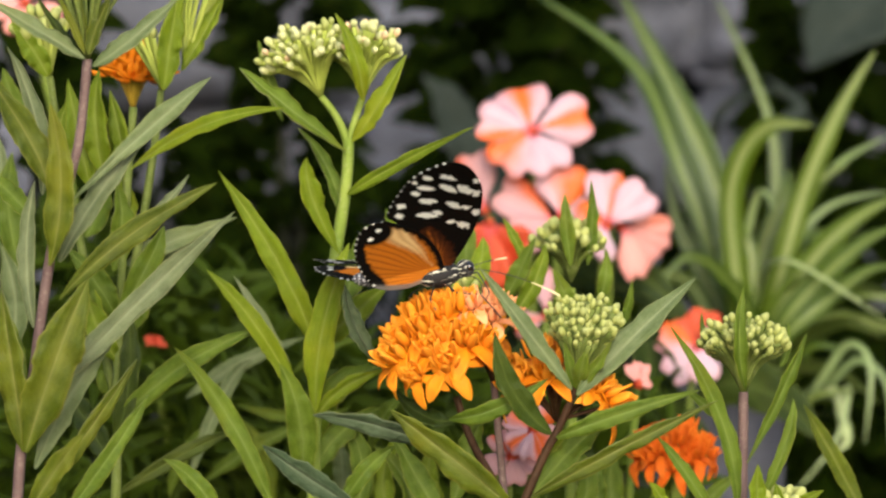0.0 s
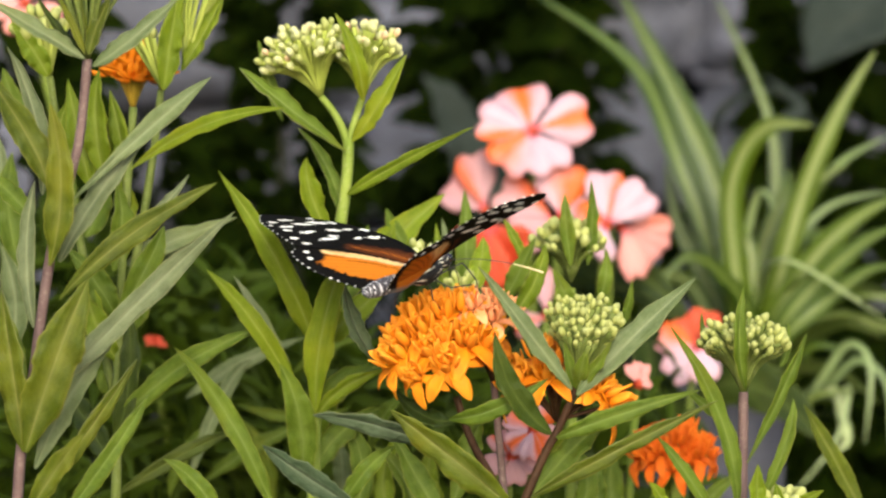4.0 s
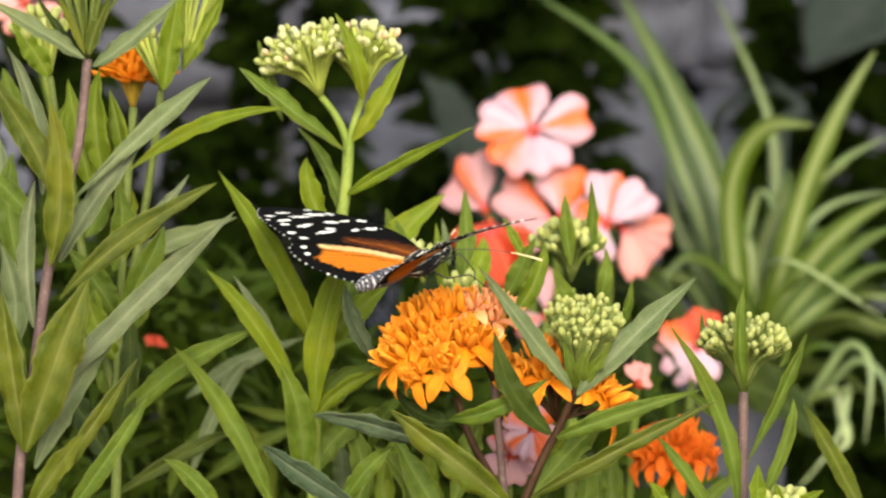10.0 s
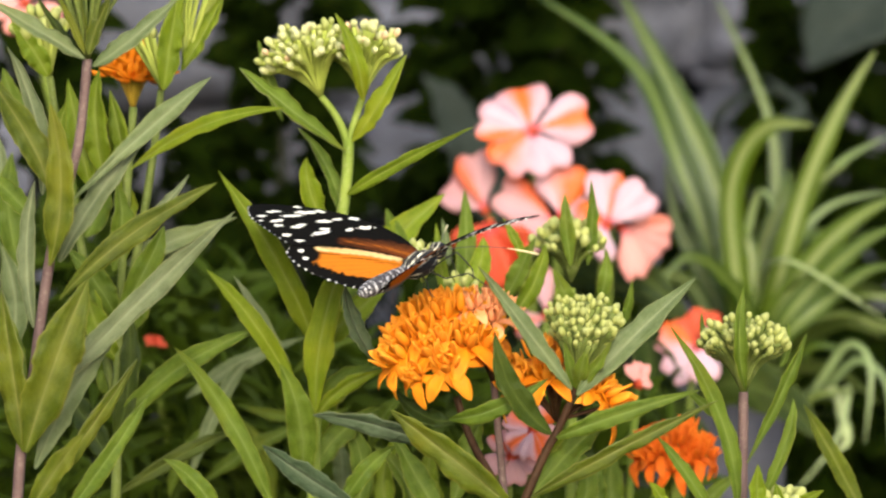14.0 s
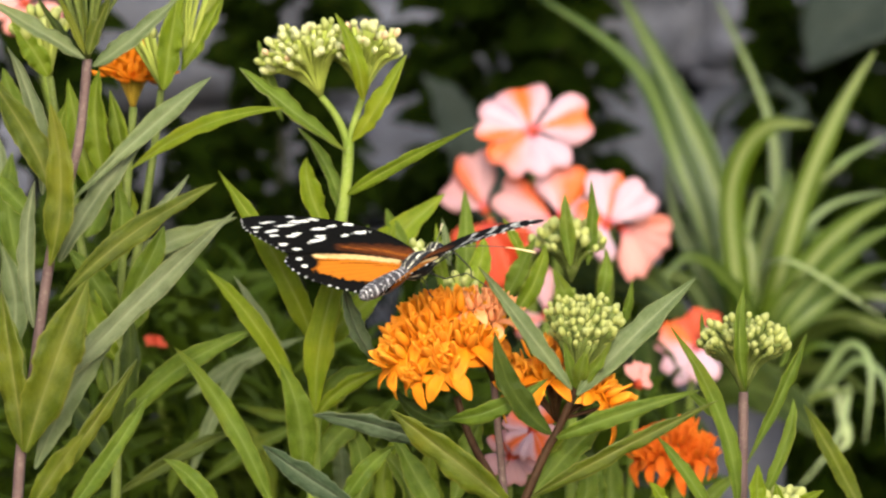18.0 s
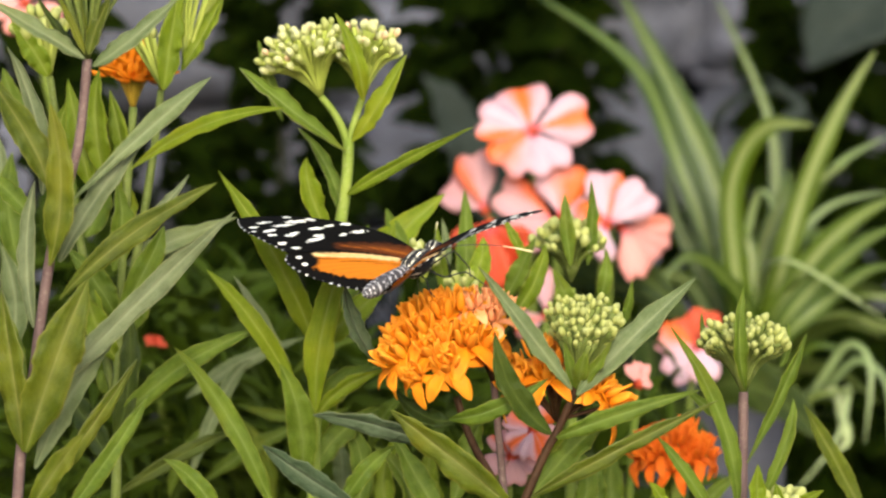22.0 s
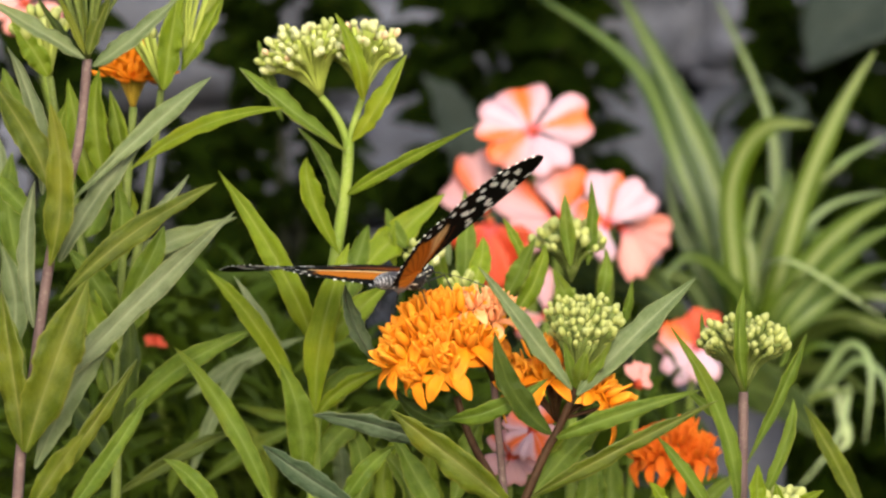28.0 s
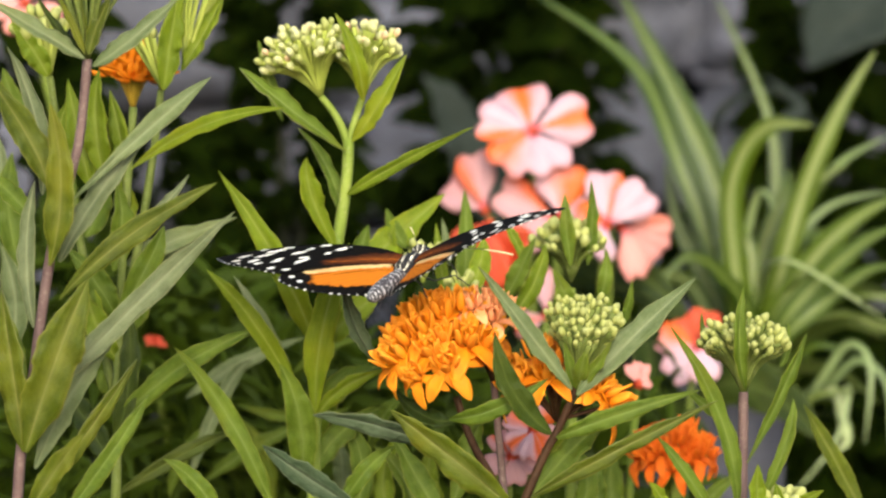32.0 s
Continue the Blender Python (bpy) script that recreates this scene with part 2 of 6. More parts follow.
def tube(path, r0, r1, mat, sides=8, steps=12, wobble=0.0):
    pts = [Vector(p) for p in path]
    verts, faces, uvs = [], [], []
    prev = None
    for i in range(steps + 1):
        t = i / steps
        c = bez(pts, t)
        d = (bez(pts, min(1, t + 0.01)) - bez(pts, max(0, t - 0.01))).normalized()
        x = d.orthogonal().normalized() if prev is None else (prev - prev.dot(d) * d).normalized()
        prev = x
        y = d.cross(x)
        r = r0 + (r1 - r0) * t
        for j in range(sides):
            a = 2 * math.pi * j / sides
            rr = r * (1 + wobble * noise.noise(c * 300 + Vector((j, 0, 0))))
            verts.append(c + rr * (math.cos(a) * x + math.sin(a) * y))
            uvs.append((j / sides, t))
        if i:
            o = (i - 1) * sides
            for j in range(sides):
                k = (j + 1) % sides
                faces.append((o + j, o + k, o + sides + k, o + sides + j))
    faces.append(tuple(range(sides))[::-1])
    faces.append(tuple(range(steps * sides, steps * sides + sides)))
    return mesh_of("tube", verts, faces, mat, uvs)


FRONT = Vector((0.0, -1.0, 0.35)).normalized()


def blade(path, width, mats, roll=0.0, fold=0.34, wave=0.10, waves=2.6, belly=0.42, steps=40, thick=0.00028, twist=0.0, blunt=0.45, seed=0, ragged=1.0):
    """A leaf: a spine through the path, two halves folded along the midrib, wavy edges and a real thickness.
    Its upper face takes the first material, its lower face the second."""
    pts = [Vector(p) for p in path]
    rnd = random.Random(seed)
    ph = rnd.uniform(0, 6.28)
    twist += rnd.uniform(-22, 22)
    verts, uvs, faces, index = [], [], [], []
    across = (-1.0, -0.55, 0.0, 0.55, 1.0)
    rows = []
    for i in range(steps + 1):
        t = i / steps
        c = bez(pts, t)
        d = (bez(pts, min(1, t + 0.02)) - bez(pts, max(0, t - 0.02))).normalized()
        s = d.cross(FRONT)
        s = s.normalized() if s.length > 0.05 else d.orthogonal().normalized()
        s = Matrix.Rotation(radians(roll + twist * t), 3, d) @ s
        n = s.cross(d)
        e = math.log(0.5) / math.log(belly)
        prof = math.sin(math.pi * min(1.0, t ** e)) ** 0.8 if 0 < t < 1 else 0.0
        prof = max(prof, 0) * (1 - blunt) + blunt * min(1.0, t * 3.0 + 0.12) * min(1.0, (1 - t) * 2.4) ** 0.85
        prof = max(prof, 0.10 * (1 - t) if t < 0.3 else 0.0, 0.012)
        w = 0.5 * width * prof * (1 + 0.16 * noise.noise(Vector((t * 6, seed * 1.7, ph))) + 0.05 * noise.noise(Vector((t * 22, seed * 0.7, ph))))
        row = []
        for k, a in enumerate(across):
            rip = wave * width * (abs(a) ** 2) * (math.sin(waves * 6.283 * t + ph + (1.4 if a > 0 else 0)) + 0.5 * math.sin(waves * 15.1 * t + 2 * ph + a)) * prof
            edge = 1 + 0.65 * ragged * (0.26 * noise.noise(Vector((t * 9, a * 3, ph))) + 0.12 * noise.noise(Vector((t * 24, a * 3, ph))) + 0.08 * noise.noise(Vector((t * 60, a * 3, ph))) if abs(a) == 1 else 0)
            row.append((c + s * (a * w * edge) + n * (fold * abs(a) * w + rip), (0.5 + 0.5 * a, t), n))
        rows.append(row)
    m = len(across)
    for side in (1, -1):
        for row in rows:
            for p, uv, n in row:
                verts.append(p + n * (side * 0.5 * thick))
                uvs.append(uv)
    o2 = (steps + 1) * m
    for i in range(steps):
        for j in range(m - 1):
            q = (i * m + j, i * m + j + 1, (i + 1) * m + j + 1, (i + 1) * m + j)
            faces.append(q)
            index.append(0)
            faces.append(tuple(o2 + k for k in q[::-1]))
            index.append(1)
        for j in (0, m - 1):
            a, b = i * m + j, (i + 1) * m + j
            faces.append((a, b, o2 + b, o2 + a) if j == 0 else (b, a, o2 + a, o2 + b))
            index.append(1)
    return mesh_of("leaf", verts, faces, list(mats), uvs, index)


_count = [0]


def leaf(plant, path, width, mats=(OLIVE, GREY), name="leaf", label="", **kw):
    """Hang a leaf on a plant; the path is in world metres."""
    _count[0] += 1
    kw.setdefault("seed", _count[0])
    o = plant.matrix_basis.translation
    ob = part(name, blade([Vector(p) - o for p in path], 0.80 * width, mats, **kw), plant, label)
    return ob


def stalk(plant, path, r0, r1, mat, name="stem", label="", steps=14, sides=10):
    o = plant.matrix_basis.translation
    return part(name, tube([Vector(p) - o for p in path], r0, r1, mat, sides, steps, 0.06), plant, label)


def egg(name, length, r, mat, blunt=0.5, sides=10, rings=8):
    """A small bud standing on its stalk at the origin, along z."""
    verts, faces, uvs = [(0, 0, 0)], [], [(0, 0)]
    for i in range(1, rings):
        t = 0.5 - 0.5 * math.cos(math.pi * i / rings)
        rr = r * math.sqrt(max(0.0, 4 * t * (1 - t))) * (0.62 + 0.38 * min(1.0, t ** blunt * 1.5))
        for j in range(sides):
            a = 2 * math.pi * j / sides
            lobe = 1 + 0.10 * math.cos(5 * a)
            verts.append((rr * lobe * math.cos(a), rr * lobe * math.sin(a), length * t))
            uvs.append((j / sides, t))
    verts.append((0, 0, length))
    uvs.append((0, 1))
    for j in range(sides):
        k = (j + 1) % sides
        faces.append((0, 1 + k, 1 + j))
        for i in range(rings - 2):
            o = 1 + i * sides
            faces.append((o + j, o + k, o + sides + k, o + sides + j))
        o = 1 + (rings - 2) * sides
        faces.append((o + j, o + k, len(verts) - 1))
    return mesh_of(name, verts, faces, mat, uvs)


def petal_sheet(profile, width, mat, cup=0.2, thick=0.0003, belly=0.6, notch=0.0, steps=8, full=0.65):
    """One petal along a profile of (out, up) points, in the xz plane."""
    pts = [Vector((a, 0, b)) for a, b in profile]
    across = (-1.0, -0.5, 0.0, 0.5, 1.0)
    verts, faces, uvs = [], [], []
    e = math.log(0.5) / math.log(belly)
    for side in (1, -1):
        for i in range(steps + 1):
            t = i / steps
            c = bez(pts, t)
            d = (bez(pts, min(1, t + 0.03)) - bez(pts, max(0, t - 0.03))).normalized()
            n = Vector((0, 1, 0)).cross(d) * -1
            w = 0.5 * width * max(0.16 if t < 0.5 else 0.05, math.sin(math.pi * min(1, t ** e)) ** full if 0 < t < 1 else 0)
            for a in across:
                back = -notch * (1 - abs(a)) * max(0, t - 0.75) * 4 * width
                verts.append(c + Vector((0, a * w, 0)) + d * back + n * (cup * w * a * a + side * 0.5 * thick))
                uvs.append((0.5 + 0.5 * a, t))
    m = len(across)
    o2 = (steps + 1) * m
    for i in range(steps):
        for j in range(m - 1):
            q = (i * m + j, (i + 1) * m + j, (i + 1) * m + j + 1, i * m + j + 1)
            faces.append(q)
            faces.append(tuple(o2 + k for k in q[::-1]))
        for j in (0, m - 1):
            a, b = i * m + j, (i + 1) * m + j
            faces.append((a, o2 + a, o2 + b, b) if j == 0 else (a, b, o2 + b, o2 + a))
    a = steps * m
    for j in range(m - 1):
        faces.append((a + j, o2 + a + j, o2 + a + j + 1, a + j + 1))
    return verts, faces, uvs


def heart_petal(length, half, notch=0.11, ruffle=0.0012, thick=0.0005, rings=9, across=14):
    """A broad petal from a narrow claw to two rounded lobes, along x, with a ruffled edge."""
    verts, faces, uvs = [], [], []
    w = across + 1
    for side in (0.5, -0.5):
        for i in range(rings + 1):
            t = i / rings
            for j in range(w):
                a = 2 * j / across - 1
                reach = length * (1 - 0.34 * max(0.0, abs(a) - 0.45) ** 1.6 * 3.0 - notch * math.exp(-(a / 0.20) ** 2))
                ang = a * half * (0.55 + 0.45 * t ** 0.5)
                z = length * (0.16 * t * (1 - t) - 0.05 * t * t + 0.05 * t * a * a) + ruffle * t * t * math.sin(9 * a + 1.0)
                verts.append((reach * t * math.cos(ang) + 0.0006, reach * t * math.sin(ang), z + side * thick))
                uvs.append((0.5 + 0.5 * a, t))
    o2 = (rings + 1) * w
    for i in range(rings):
        for j in range(across):
            q = (i * w + j, (i + 1) * w + j, (i + 1) * w + j + 1, i * w + j + 1)
            faces.append(q)
            faces.append(tuple(o2 + k for k in q[::-1]))
        for j in (0, across):
            a, b = i * w + j, (i + 1) * w + j
            faces.append((a, o2 + a, o2 + b, b) if j == 0 else (a, b, o2 + b, o2 + a))
    a = rings * w
    for j in range(across):
        faces.append((a + j, o2 + a + j, o2 + a + j + 1, a + j + 1))
    return verts, faces, uvs


def merged(name, pieces, mats):
    """Join (verts, faces, uvs, matrix, material index) pieces into one mesh."""
    verts, faces, uvs, index = [], [], [], []
    for v, f, u, m, k in pieces:
        o = len(verts)
        verts += [m @ Vector(p) for p in v]
        faces += [tuple(o + i for i in q) for q in f]
        uvs += u
        index += [k] * len(f)
    return mesh_of(name, verts, faces, mats, uvs, index)


def turn_to(direction, spin=0.0):
    return Vector(direction).to_track_quat("Z", "Y").to_matrix().to_4x4() @ Matrix.Rotation(spin, 4, "Z")


def floret_mesh(name, petal_mat, hood_mat, reflex=1.0):
    """A milkweed floret: five petals bent back below a crown of five upright hoods with little horns."""
    pieces = []
    v, f, u = petal_sheet([(0.0005, -0.0002), (0.0032, -0.0003), (0.0054, -0.0022 * reflex), (0.0072, -0.0058 * reflex)], 0.0033, petal_mat, cup=0.22, belly=0.52, steps=10, full=0.85)
    hv, hf, hu = petal_sheet([(0.0005, 0.0002), (0.0020, 0.0010), (0.0028, 0.0030), (0.0031, 0.0054)], 0.0020, hood_mat, cup=0.4, belly=0.66)
    nv, nf, nu = petal_sheet([(0.0007, 0.0012), (0.0016, 0.0042), (0.0012, 0.0050), (0.0003, 0.0047)], 0.0006, hood_mat, cup=0.3)
    for i in range(5):
        pieces.append((v, f, u, Matrix.Rotation(i * 1.2566, 4, "Z"), 0))
        pieces.append((hv, hf, hu, Matrix.Rotation(i * 1.2566 + 0.63, 4, "Z"), 1))
        pieces.append((nv, nf, nu, Matrix.Rotation(i * 1.2566 + 0.63, 4, "Z"), 1))
    e = egg("core", 0.0028, 0.0007, hood_mat)
    pieces.append(([p.co.copy() for p in e.vertices], [tuple(p.vertices) for p in e.polygons], [(0.5, 0.7)] * len(e.vertices), Matrix.Identity(4), 1))
    bpy.data.meshes.remove(e)
    return merged(name, pieces, [petal_mat, hood_mat])


FLORETS = [floret_mesh("floret", ORANGE, HOOD, r) for r in (1.0, 0.65, 0.3)]
FLORETS_RED = [floret_mesh("floret", RED_ORANGE, RED_ORANGE, r) for r in (1.0, 0.7)]
FLORETS_UP = [floret_mesh("floret", ORANGE, ORANGE, -0.5)]
FLORETS_PEACH = [floret_mesh("floret", PEACH, PEACH, r) for r in (0.5, -0.4)]
BUDS = [egg("bud", l, r, BUD, 0.62) for l, r in ((0.0038, 0.0013), (0.0032, 0.0012), (0.0043, 0.0014))]
BUDS_CREAM = [egg("bud", l, r, m, 0.66) for l, r, m in ((0.0043, 0.0014, BUD_CREAM), (0.0038, 0.0015, BUD_CREAM), (0.0034, 0.0013, BUD_CREAM), (0.0046, 0.0015, BUD_CREAM), (0.0036, 0.0013, BUD_PINK))]
BUDS_PEACH = [egg("bud", 0.0058, 0.0019, PEACH, 0.7), egg("bud", 0.0050, 0.0022, PEACH, 0.8)]


def umbel(plant, hub, axis, length, spread, n, meshes, kid, seed, stalk_mat=PEDICEL, thick=0.00055, label="", flat=1.0, extra=None, lean=0.0, size=1.0, ragged=0.06):
    """A milkweed flower head: stalks fan out from one hub, each with a bud or floret at its end."""
    rnd = random.Random(seed)
    o = plant.matrix_basis.translation
    hub = Vector(hub) - o
    frame_m = turn_to(axis)
    pieces, ends = [], []
    for i in range(n):
        f = (i + 0.5) / n
        theta = spread * math.sqrt(f) * rnd.uniform(0.93, 1.05)
        phi = i * 2.39996 + rnd.uniform(-0.2, 0.2)
        d = (frame_m @ Vector((math.sin(theta) * math.cos(phi), math.sin(theta) * math.sin(phi), math.cos(theta) * flat))).normalized()
        r = length * rnd.uniform(0.98 - 1.5 * ragged, 1 + ragged) * (1 - 0.12 * (theta / spread) ** 2)
        end = hub + d * r
        mid = hub + (d * 0.5 + frame_m @ Vector((0, 0, 0.20 if theta > 0.45 else 0.05))) * r * 0.96
        me = tube([hub, mid, end], thick * 0.9, thick * 1.25, stalk_mat, 5, 5)
        pieces.append(([p.co.copy() for p in me.vertices], [tuple(p.vertices) for p in me.polygons], [(0.5, 0.5)] * len(me.vertices), Matrix.Identity(4), 0))
        bpy.data.meshes.remove(me)
        ends.append((end, d))
    head = part("flower_head", merged("flower_head", pieces, [stalk_mat]), plant, label)
    for i, (end, d) in enumerate(ends):
        me = rnd.choice(meshes)
        if extra and rnd.random() < extra[1]:
            me = rnd.choice(extra[0])
        up = (d + Vector((0, 0, lean))).normalized()
        k = size * rnd.uniform(0.80, 1.16)
        part(kid, me, head, "", Matrix.Translation(end - up * 0.0003) @ turn_to(up, rnd.uniform(0, 6.28)) @ Matrix.Scale(k, 4))
    return head


# ---- the setting: soil, stones, dark planting behind ----
def ground():
    verts, faces, uvs = [], [], []
    xs = [-400, -60, -12, -4] + [-2 + 0.1 * i for i in range(41)] + [4, 12, 60, 400]
    ys = [-400, -60, -12, -4] + [-1.5 + 0.1 * i for i in range(46)] + [5, 12, 60, 400]
    for y in ys:
        for x in xs:
            z = 0.05 * noise.fractal(Vector((x * 2, y * 2, 0)), 0.8, 2.0, 4) if abs(x) < 4 and abs(y) < 4 else 0.0
            verts.append((x, y, z))
    w = len(xs)
    for j in range(len(ys) - 1):
        for i in range(w - 1):
            faces.append((j * w + i, j * w + i + 1, (j + 1) * w + i + 1, (j + 1) * w + i))
    return tagged(new("ground", mesh_of("ground", verts, faces, SOIL)), "garden soil of the flower bed, coloured near black for shade", "soil", kind="structure")


ground()


def stone_mesh(seed, sx, sy, sz):
    """A quarried block: a cube cut finer, its corners worn and its faces uneven."""
    bm = bmesh.new()
    bmesh.ops.create_cube(bm, size=1)
    bmesh.ops.bevel(bm, geom=bm.edges[:], offset=0.10, segments=2, affect="EDGES")
    bmesh.ops.subdivide_edges(bm, edges=bm.edges[:], cuts=2, use_grid_fill=True)
    for v in bm.verts:
        p = v.co.copy()
        k = 1 + 0.16 * noise.fractal(p * 2.2 + Vector((seed * 3.1, 0, 0)), 0.7, 2.0, 4)
        v.co = Vector((p.x * sx * k, p.y * sy * k, p.z * sz * k))
    me = bpy.data.meshes.new("stone")
    bm.to_mesh(me)
    bm.free()
    me.materials.append(STONE)
    me.polygons.foreach_set("use_smooth", [True] * len(me.polygons))
    return me


def rock_wall():
    """A dry-laid bank of grey stones behind the planting."""
    wall = tagged(new("rock_wall"), "bank of rough grey stones behind the planting", "stone wall", kind="structure")
    rnd = random.Random(5)
    kinds = [stone_mesh(i, 0.105, 0.11, 0.062) for i in range(6)]
    z = 0.02
    while z < 1.0:
        x = -0.95 + rnd.uniform(0, 0.08)
        while x < 0.95:
            k = rnd.uniform(0.65, 1.35)
            m = Matrix.Translation((x, 0.82 + 0.16 * z + rnd.uniform(-0.035, 0.035), z + rnd.uniform(-0.008, 0.008))) @ Euler((rnd.uniform(-0.2, 0.2), rnd.uniform(-0.14, 0.14), rnd.uniform(-0.35, 0.35))).to_matrix().to_4x4() @ Matrix.Diagonal((k, 1, rnd.uniform(0.8, 1.15), 1))
            part("stone", rnd.choice(kinds), wall, "", m)
            x += 0.108 * k
        z += 0.062
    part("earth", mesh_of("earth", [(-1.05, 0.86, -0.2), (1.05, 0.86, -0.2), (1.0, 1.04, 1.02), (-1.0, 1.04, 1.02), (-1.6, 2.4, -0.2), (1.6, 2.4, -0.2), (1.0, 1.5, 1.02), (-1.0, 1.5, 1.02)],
         [(0, 1, 2, 3), (5, 4, 7, 6), (3, 2, 6, 7), (4, 0, 3, 7), (1, 5, 6, 2)], SOIL, smooth=False), wall, "earth behind the stones, coloured near black for shade")


rock_wall()


def shrub(name, at, label, size, n, mats, leaf_len, seed, height=None):
    """A loose dark shrub: woody stems from the ground and many separate leaves, with gaps."""
    rnd = random.Random(seed)
    plant = thing(name, at, label, "shrub")
    sx, sy, sz = size
    for i in range(5):
        a = rnd.uniform(0, 6.28)
        end = Vector((at[0] + 0.5 * sx * math.cos(a), at[1] + 0.5 * sy * math.sin(a), at[2] + sz * rnd.uniform(0.7, 0.95)))
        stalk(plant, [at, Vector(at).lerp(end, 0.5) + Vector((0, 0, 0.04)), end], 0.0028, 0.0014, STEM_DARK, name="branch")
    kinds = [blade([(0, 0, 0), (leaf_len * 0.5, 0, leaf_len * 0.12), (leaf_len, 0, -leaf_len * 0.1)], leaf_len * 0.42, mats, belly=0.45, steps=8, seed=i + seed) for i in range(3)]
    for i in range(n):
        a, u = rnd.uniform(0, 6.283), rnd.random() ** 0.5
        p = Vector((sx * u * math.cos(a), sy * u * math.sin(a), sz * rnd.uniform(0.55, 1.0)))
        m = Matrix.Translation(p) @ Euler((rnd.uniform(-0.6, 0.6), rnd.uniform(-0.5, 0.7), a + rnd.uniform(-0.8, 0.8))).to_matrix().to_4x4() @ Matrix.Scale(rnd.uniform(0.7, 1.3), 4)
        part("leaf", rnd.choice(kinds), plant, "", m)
    return plant


# place, spread, height, leaves; several shrubs only darken gaps where shade lies
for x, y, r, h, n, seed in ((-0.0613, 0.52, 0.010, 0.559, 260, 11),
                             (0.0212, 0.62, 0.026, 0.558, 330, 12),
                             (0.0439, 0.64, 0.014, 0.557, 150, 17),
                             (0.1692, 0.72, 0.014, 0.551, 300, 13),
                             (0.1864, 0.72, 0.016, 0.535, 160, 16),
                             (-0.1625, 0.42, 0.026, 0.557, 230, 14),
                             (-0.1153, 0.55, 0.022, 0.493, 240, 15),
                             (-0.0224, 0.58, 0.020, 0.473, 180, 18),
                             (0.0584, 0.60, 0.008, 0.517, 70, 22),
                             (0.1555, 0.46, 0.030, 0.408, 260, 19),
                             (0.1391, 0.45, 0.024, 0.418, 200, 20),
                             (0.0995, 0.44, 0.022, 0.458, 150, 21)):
    shrub("dark_shrub", (x, y, 0.0), "dense shrub before the stones, shade put into its near-black leaves", (r, r, h), n, (SHADE, SHADE), 0.026, seed)


def undergrowth(at, label, spots, seed):
    """Fine low foliage packed between the taller stems: one mass of small narrow leaves."""
    rnd = random.Random(seed)
    kinds = [blade([(0, 0, 0), (0.010, 0, 0.003), (0.021, 0, 0.001)], w, (MID, MID), steps=5, seed=i) for i, w in enumerate((0.003, 0.004, 0.0055))]
    raw = [([v.co.copy() for v in k.vertices], [tuple(p.vertices) for p in k.polygons]) for k in kinds]
    uvs = [[(0.5, 0.5)] * len(k.vertices) for k in kinds]
    pieces = []
    for centre, size, n in spots:
        for i in range(int(1.7 * n)):
            p = Vector(centre) + Vector([rnd.uniform(-1, 1) * s for s in size])
            k = rnd.randrange(3)
            m = Matrix.Translation(p) @ Euler((rnd.uniform(-0.9, 0.9), rnd.uniform(-1.2, 0.3), rnd.uniform(0, 6.28))).to_matrix().to_4x4() @ Matrix.Scale(rnd.uniform(0.5, 1.1), 4)
            pieces.append((*raw[k], uvs[k], m, 0))
    ob = new("undergrowth", merged("undergrowth", pieces, [FINE]))
    return tagged(ob, label, "foliage", kind="stuff")


undergrowth((0, 0, 0), "fine green foliage filling the bed between the stems", [
    ((-0.0631, 0.2092, 0.4102), (0.055, 0.04, 0.034), 520), ((-0.0822, 0.2347, 0.4470), (0.022, 0.03, 0.016), 90), ((-0.1284, 0.2329, 0.4293), (0.022, 0.03, 0.05), 220), ((-0.0278, 0.1882, 0.4156), (0.04, 0.03, 0.03), 330), ((-0.0631, 0.2016, 0.3377), (0.12, 0.05, 0.06), 300), ((0.0028, 0.2034, 0.3550), (0.08, 0.05, 0.05), 200), ((0.0473, 0.1986, 0.4120), (0.03, 0.03, 0.025), 80)], 21)


def broad_leaf_plant():
    p = thing("broad_leaved_plant", (0.1734, 0.6365, 0.4331)[:2] + (0.0,), "plant with large dull green leaves before the stones", "foliage plant")
    o = Vector((0.1759, 0.6231, 0.1145))
    leaf(p, [(0.2141, 0.6550, 0.5597), (0.1854, 0.6350, 0.5403), (0.1580, 0.6150, 0.5136)], 0.0633, (DULL, DULL), roll=8, belly=0.45, wave=0.03, ragged=0.15, blunt=0.1)
    stalk(p, [o, Vector((0.2181, 0.660, 0.4162)), Vector((0.2141, 0.6550, 0.5597))], 0.004, 0.0025, STEM_GREEN)
    q = thing("broad_leaved_plant", (0.0038, 0.5569, 0.4415)[:2] + (0.0,), "plant with a large grey-green leaf half in shade", "foliage plant")
    leaf(q, [(0.0225, 0.5574, 0.4464), (0.0096, 0.5514, 0.4845), (-0.0090, 0.5446, 0.5151)], 0.030, (DULL, DULL), roll=10, belly=0.5)
    stalk(q, [(0.0110, 0.5330, 0.0223), (0.0203, 0.5555, 0.3324), (0.0225, 0.5574, 0.4464)], 0.004, 0.0025, STEM_GREEN)


broad_leaf_plant()


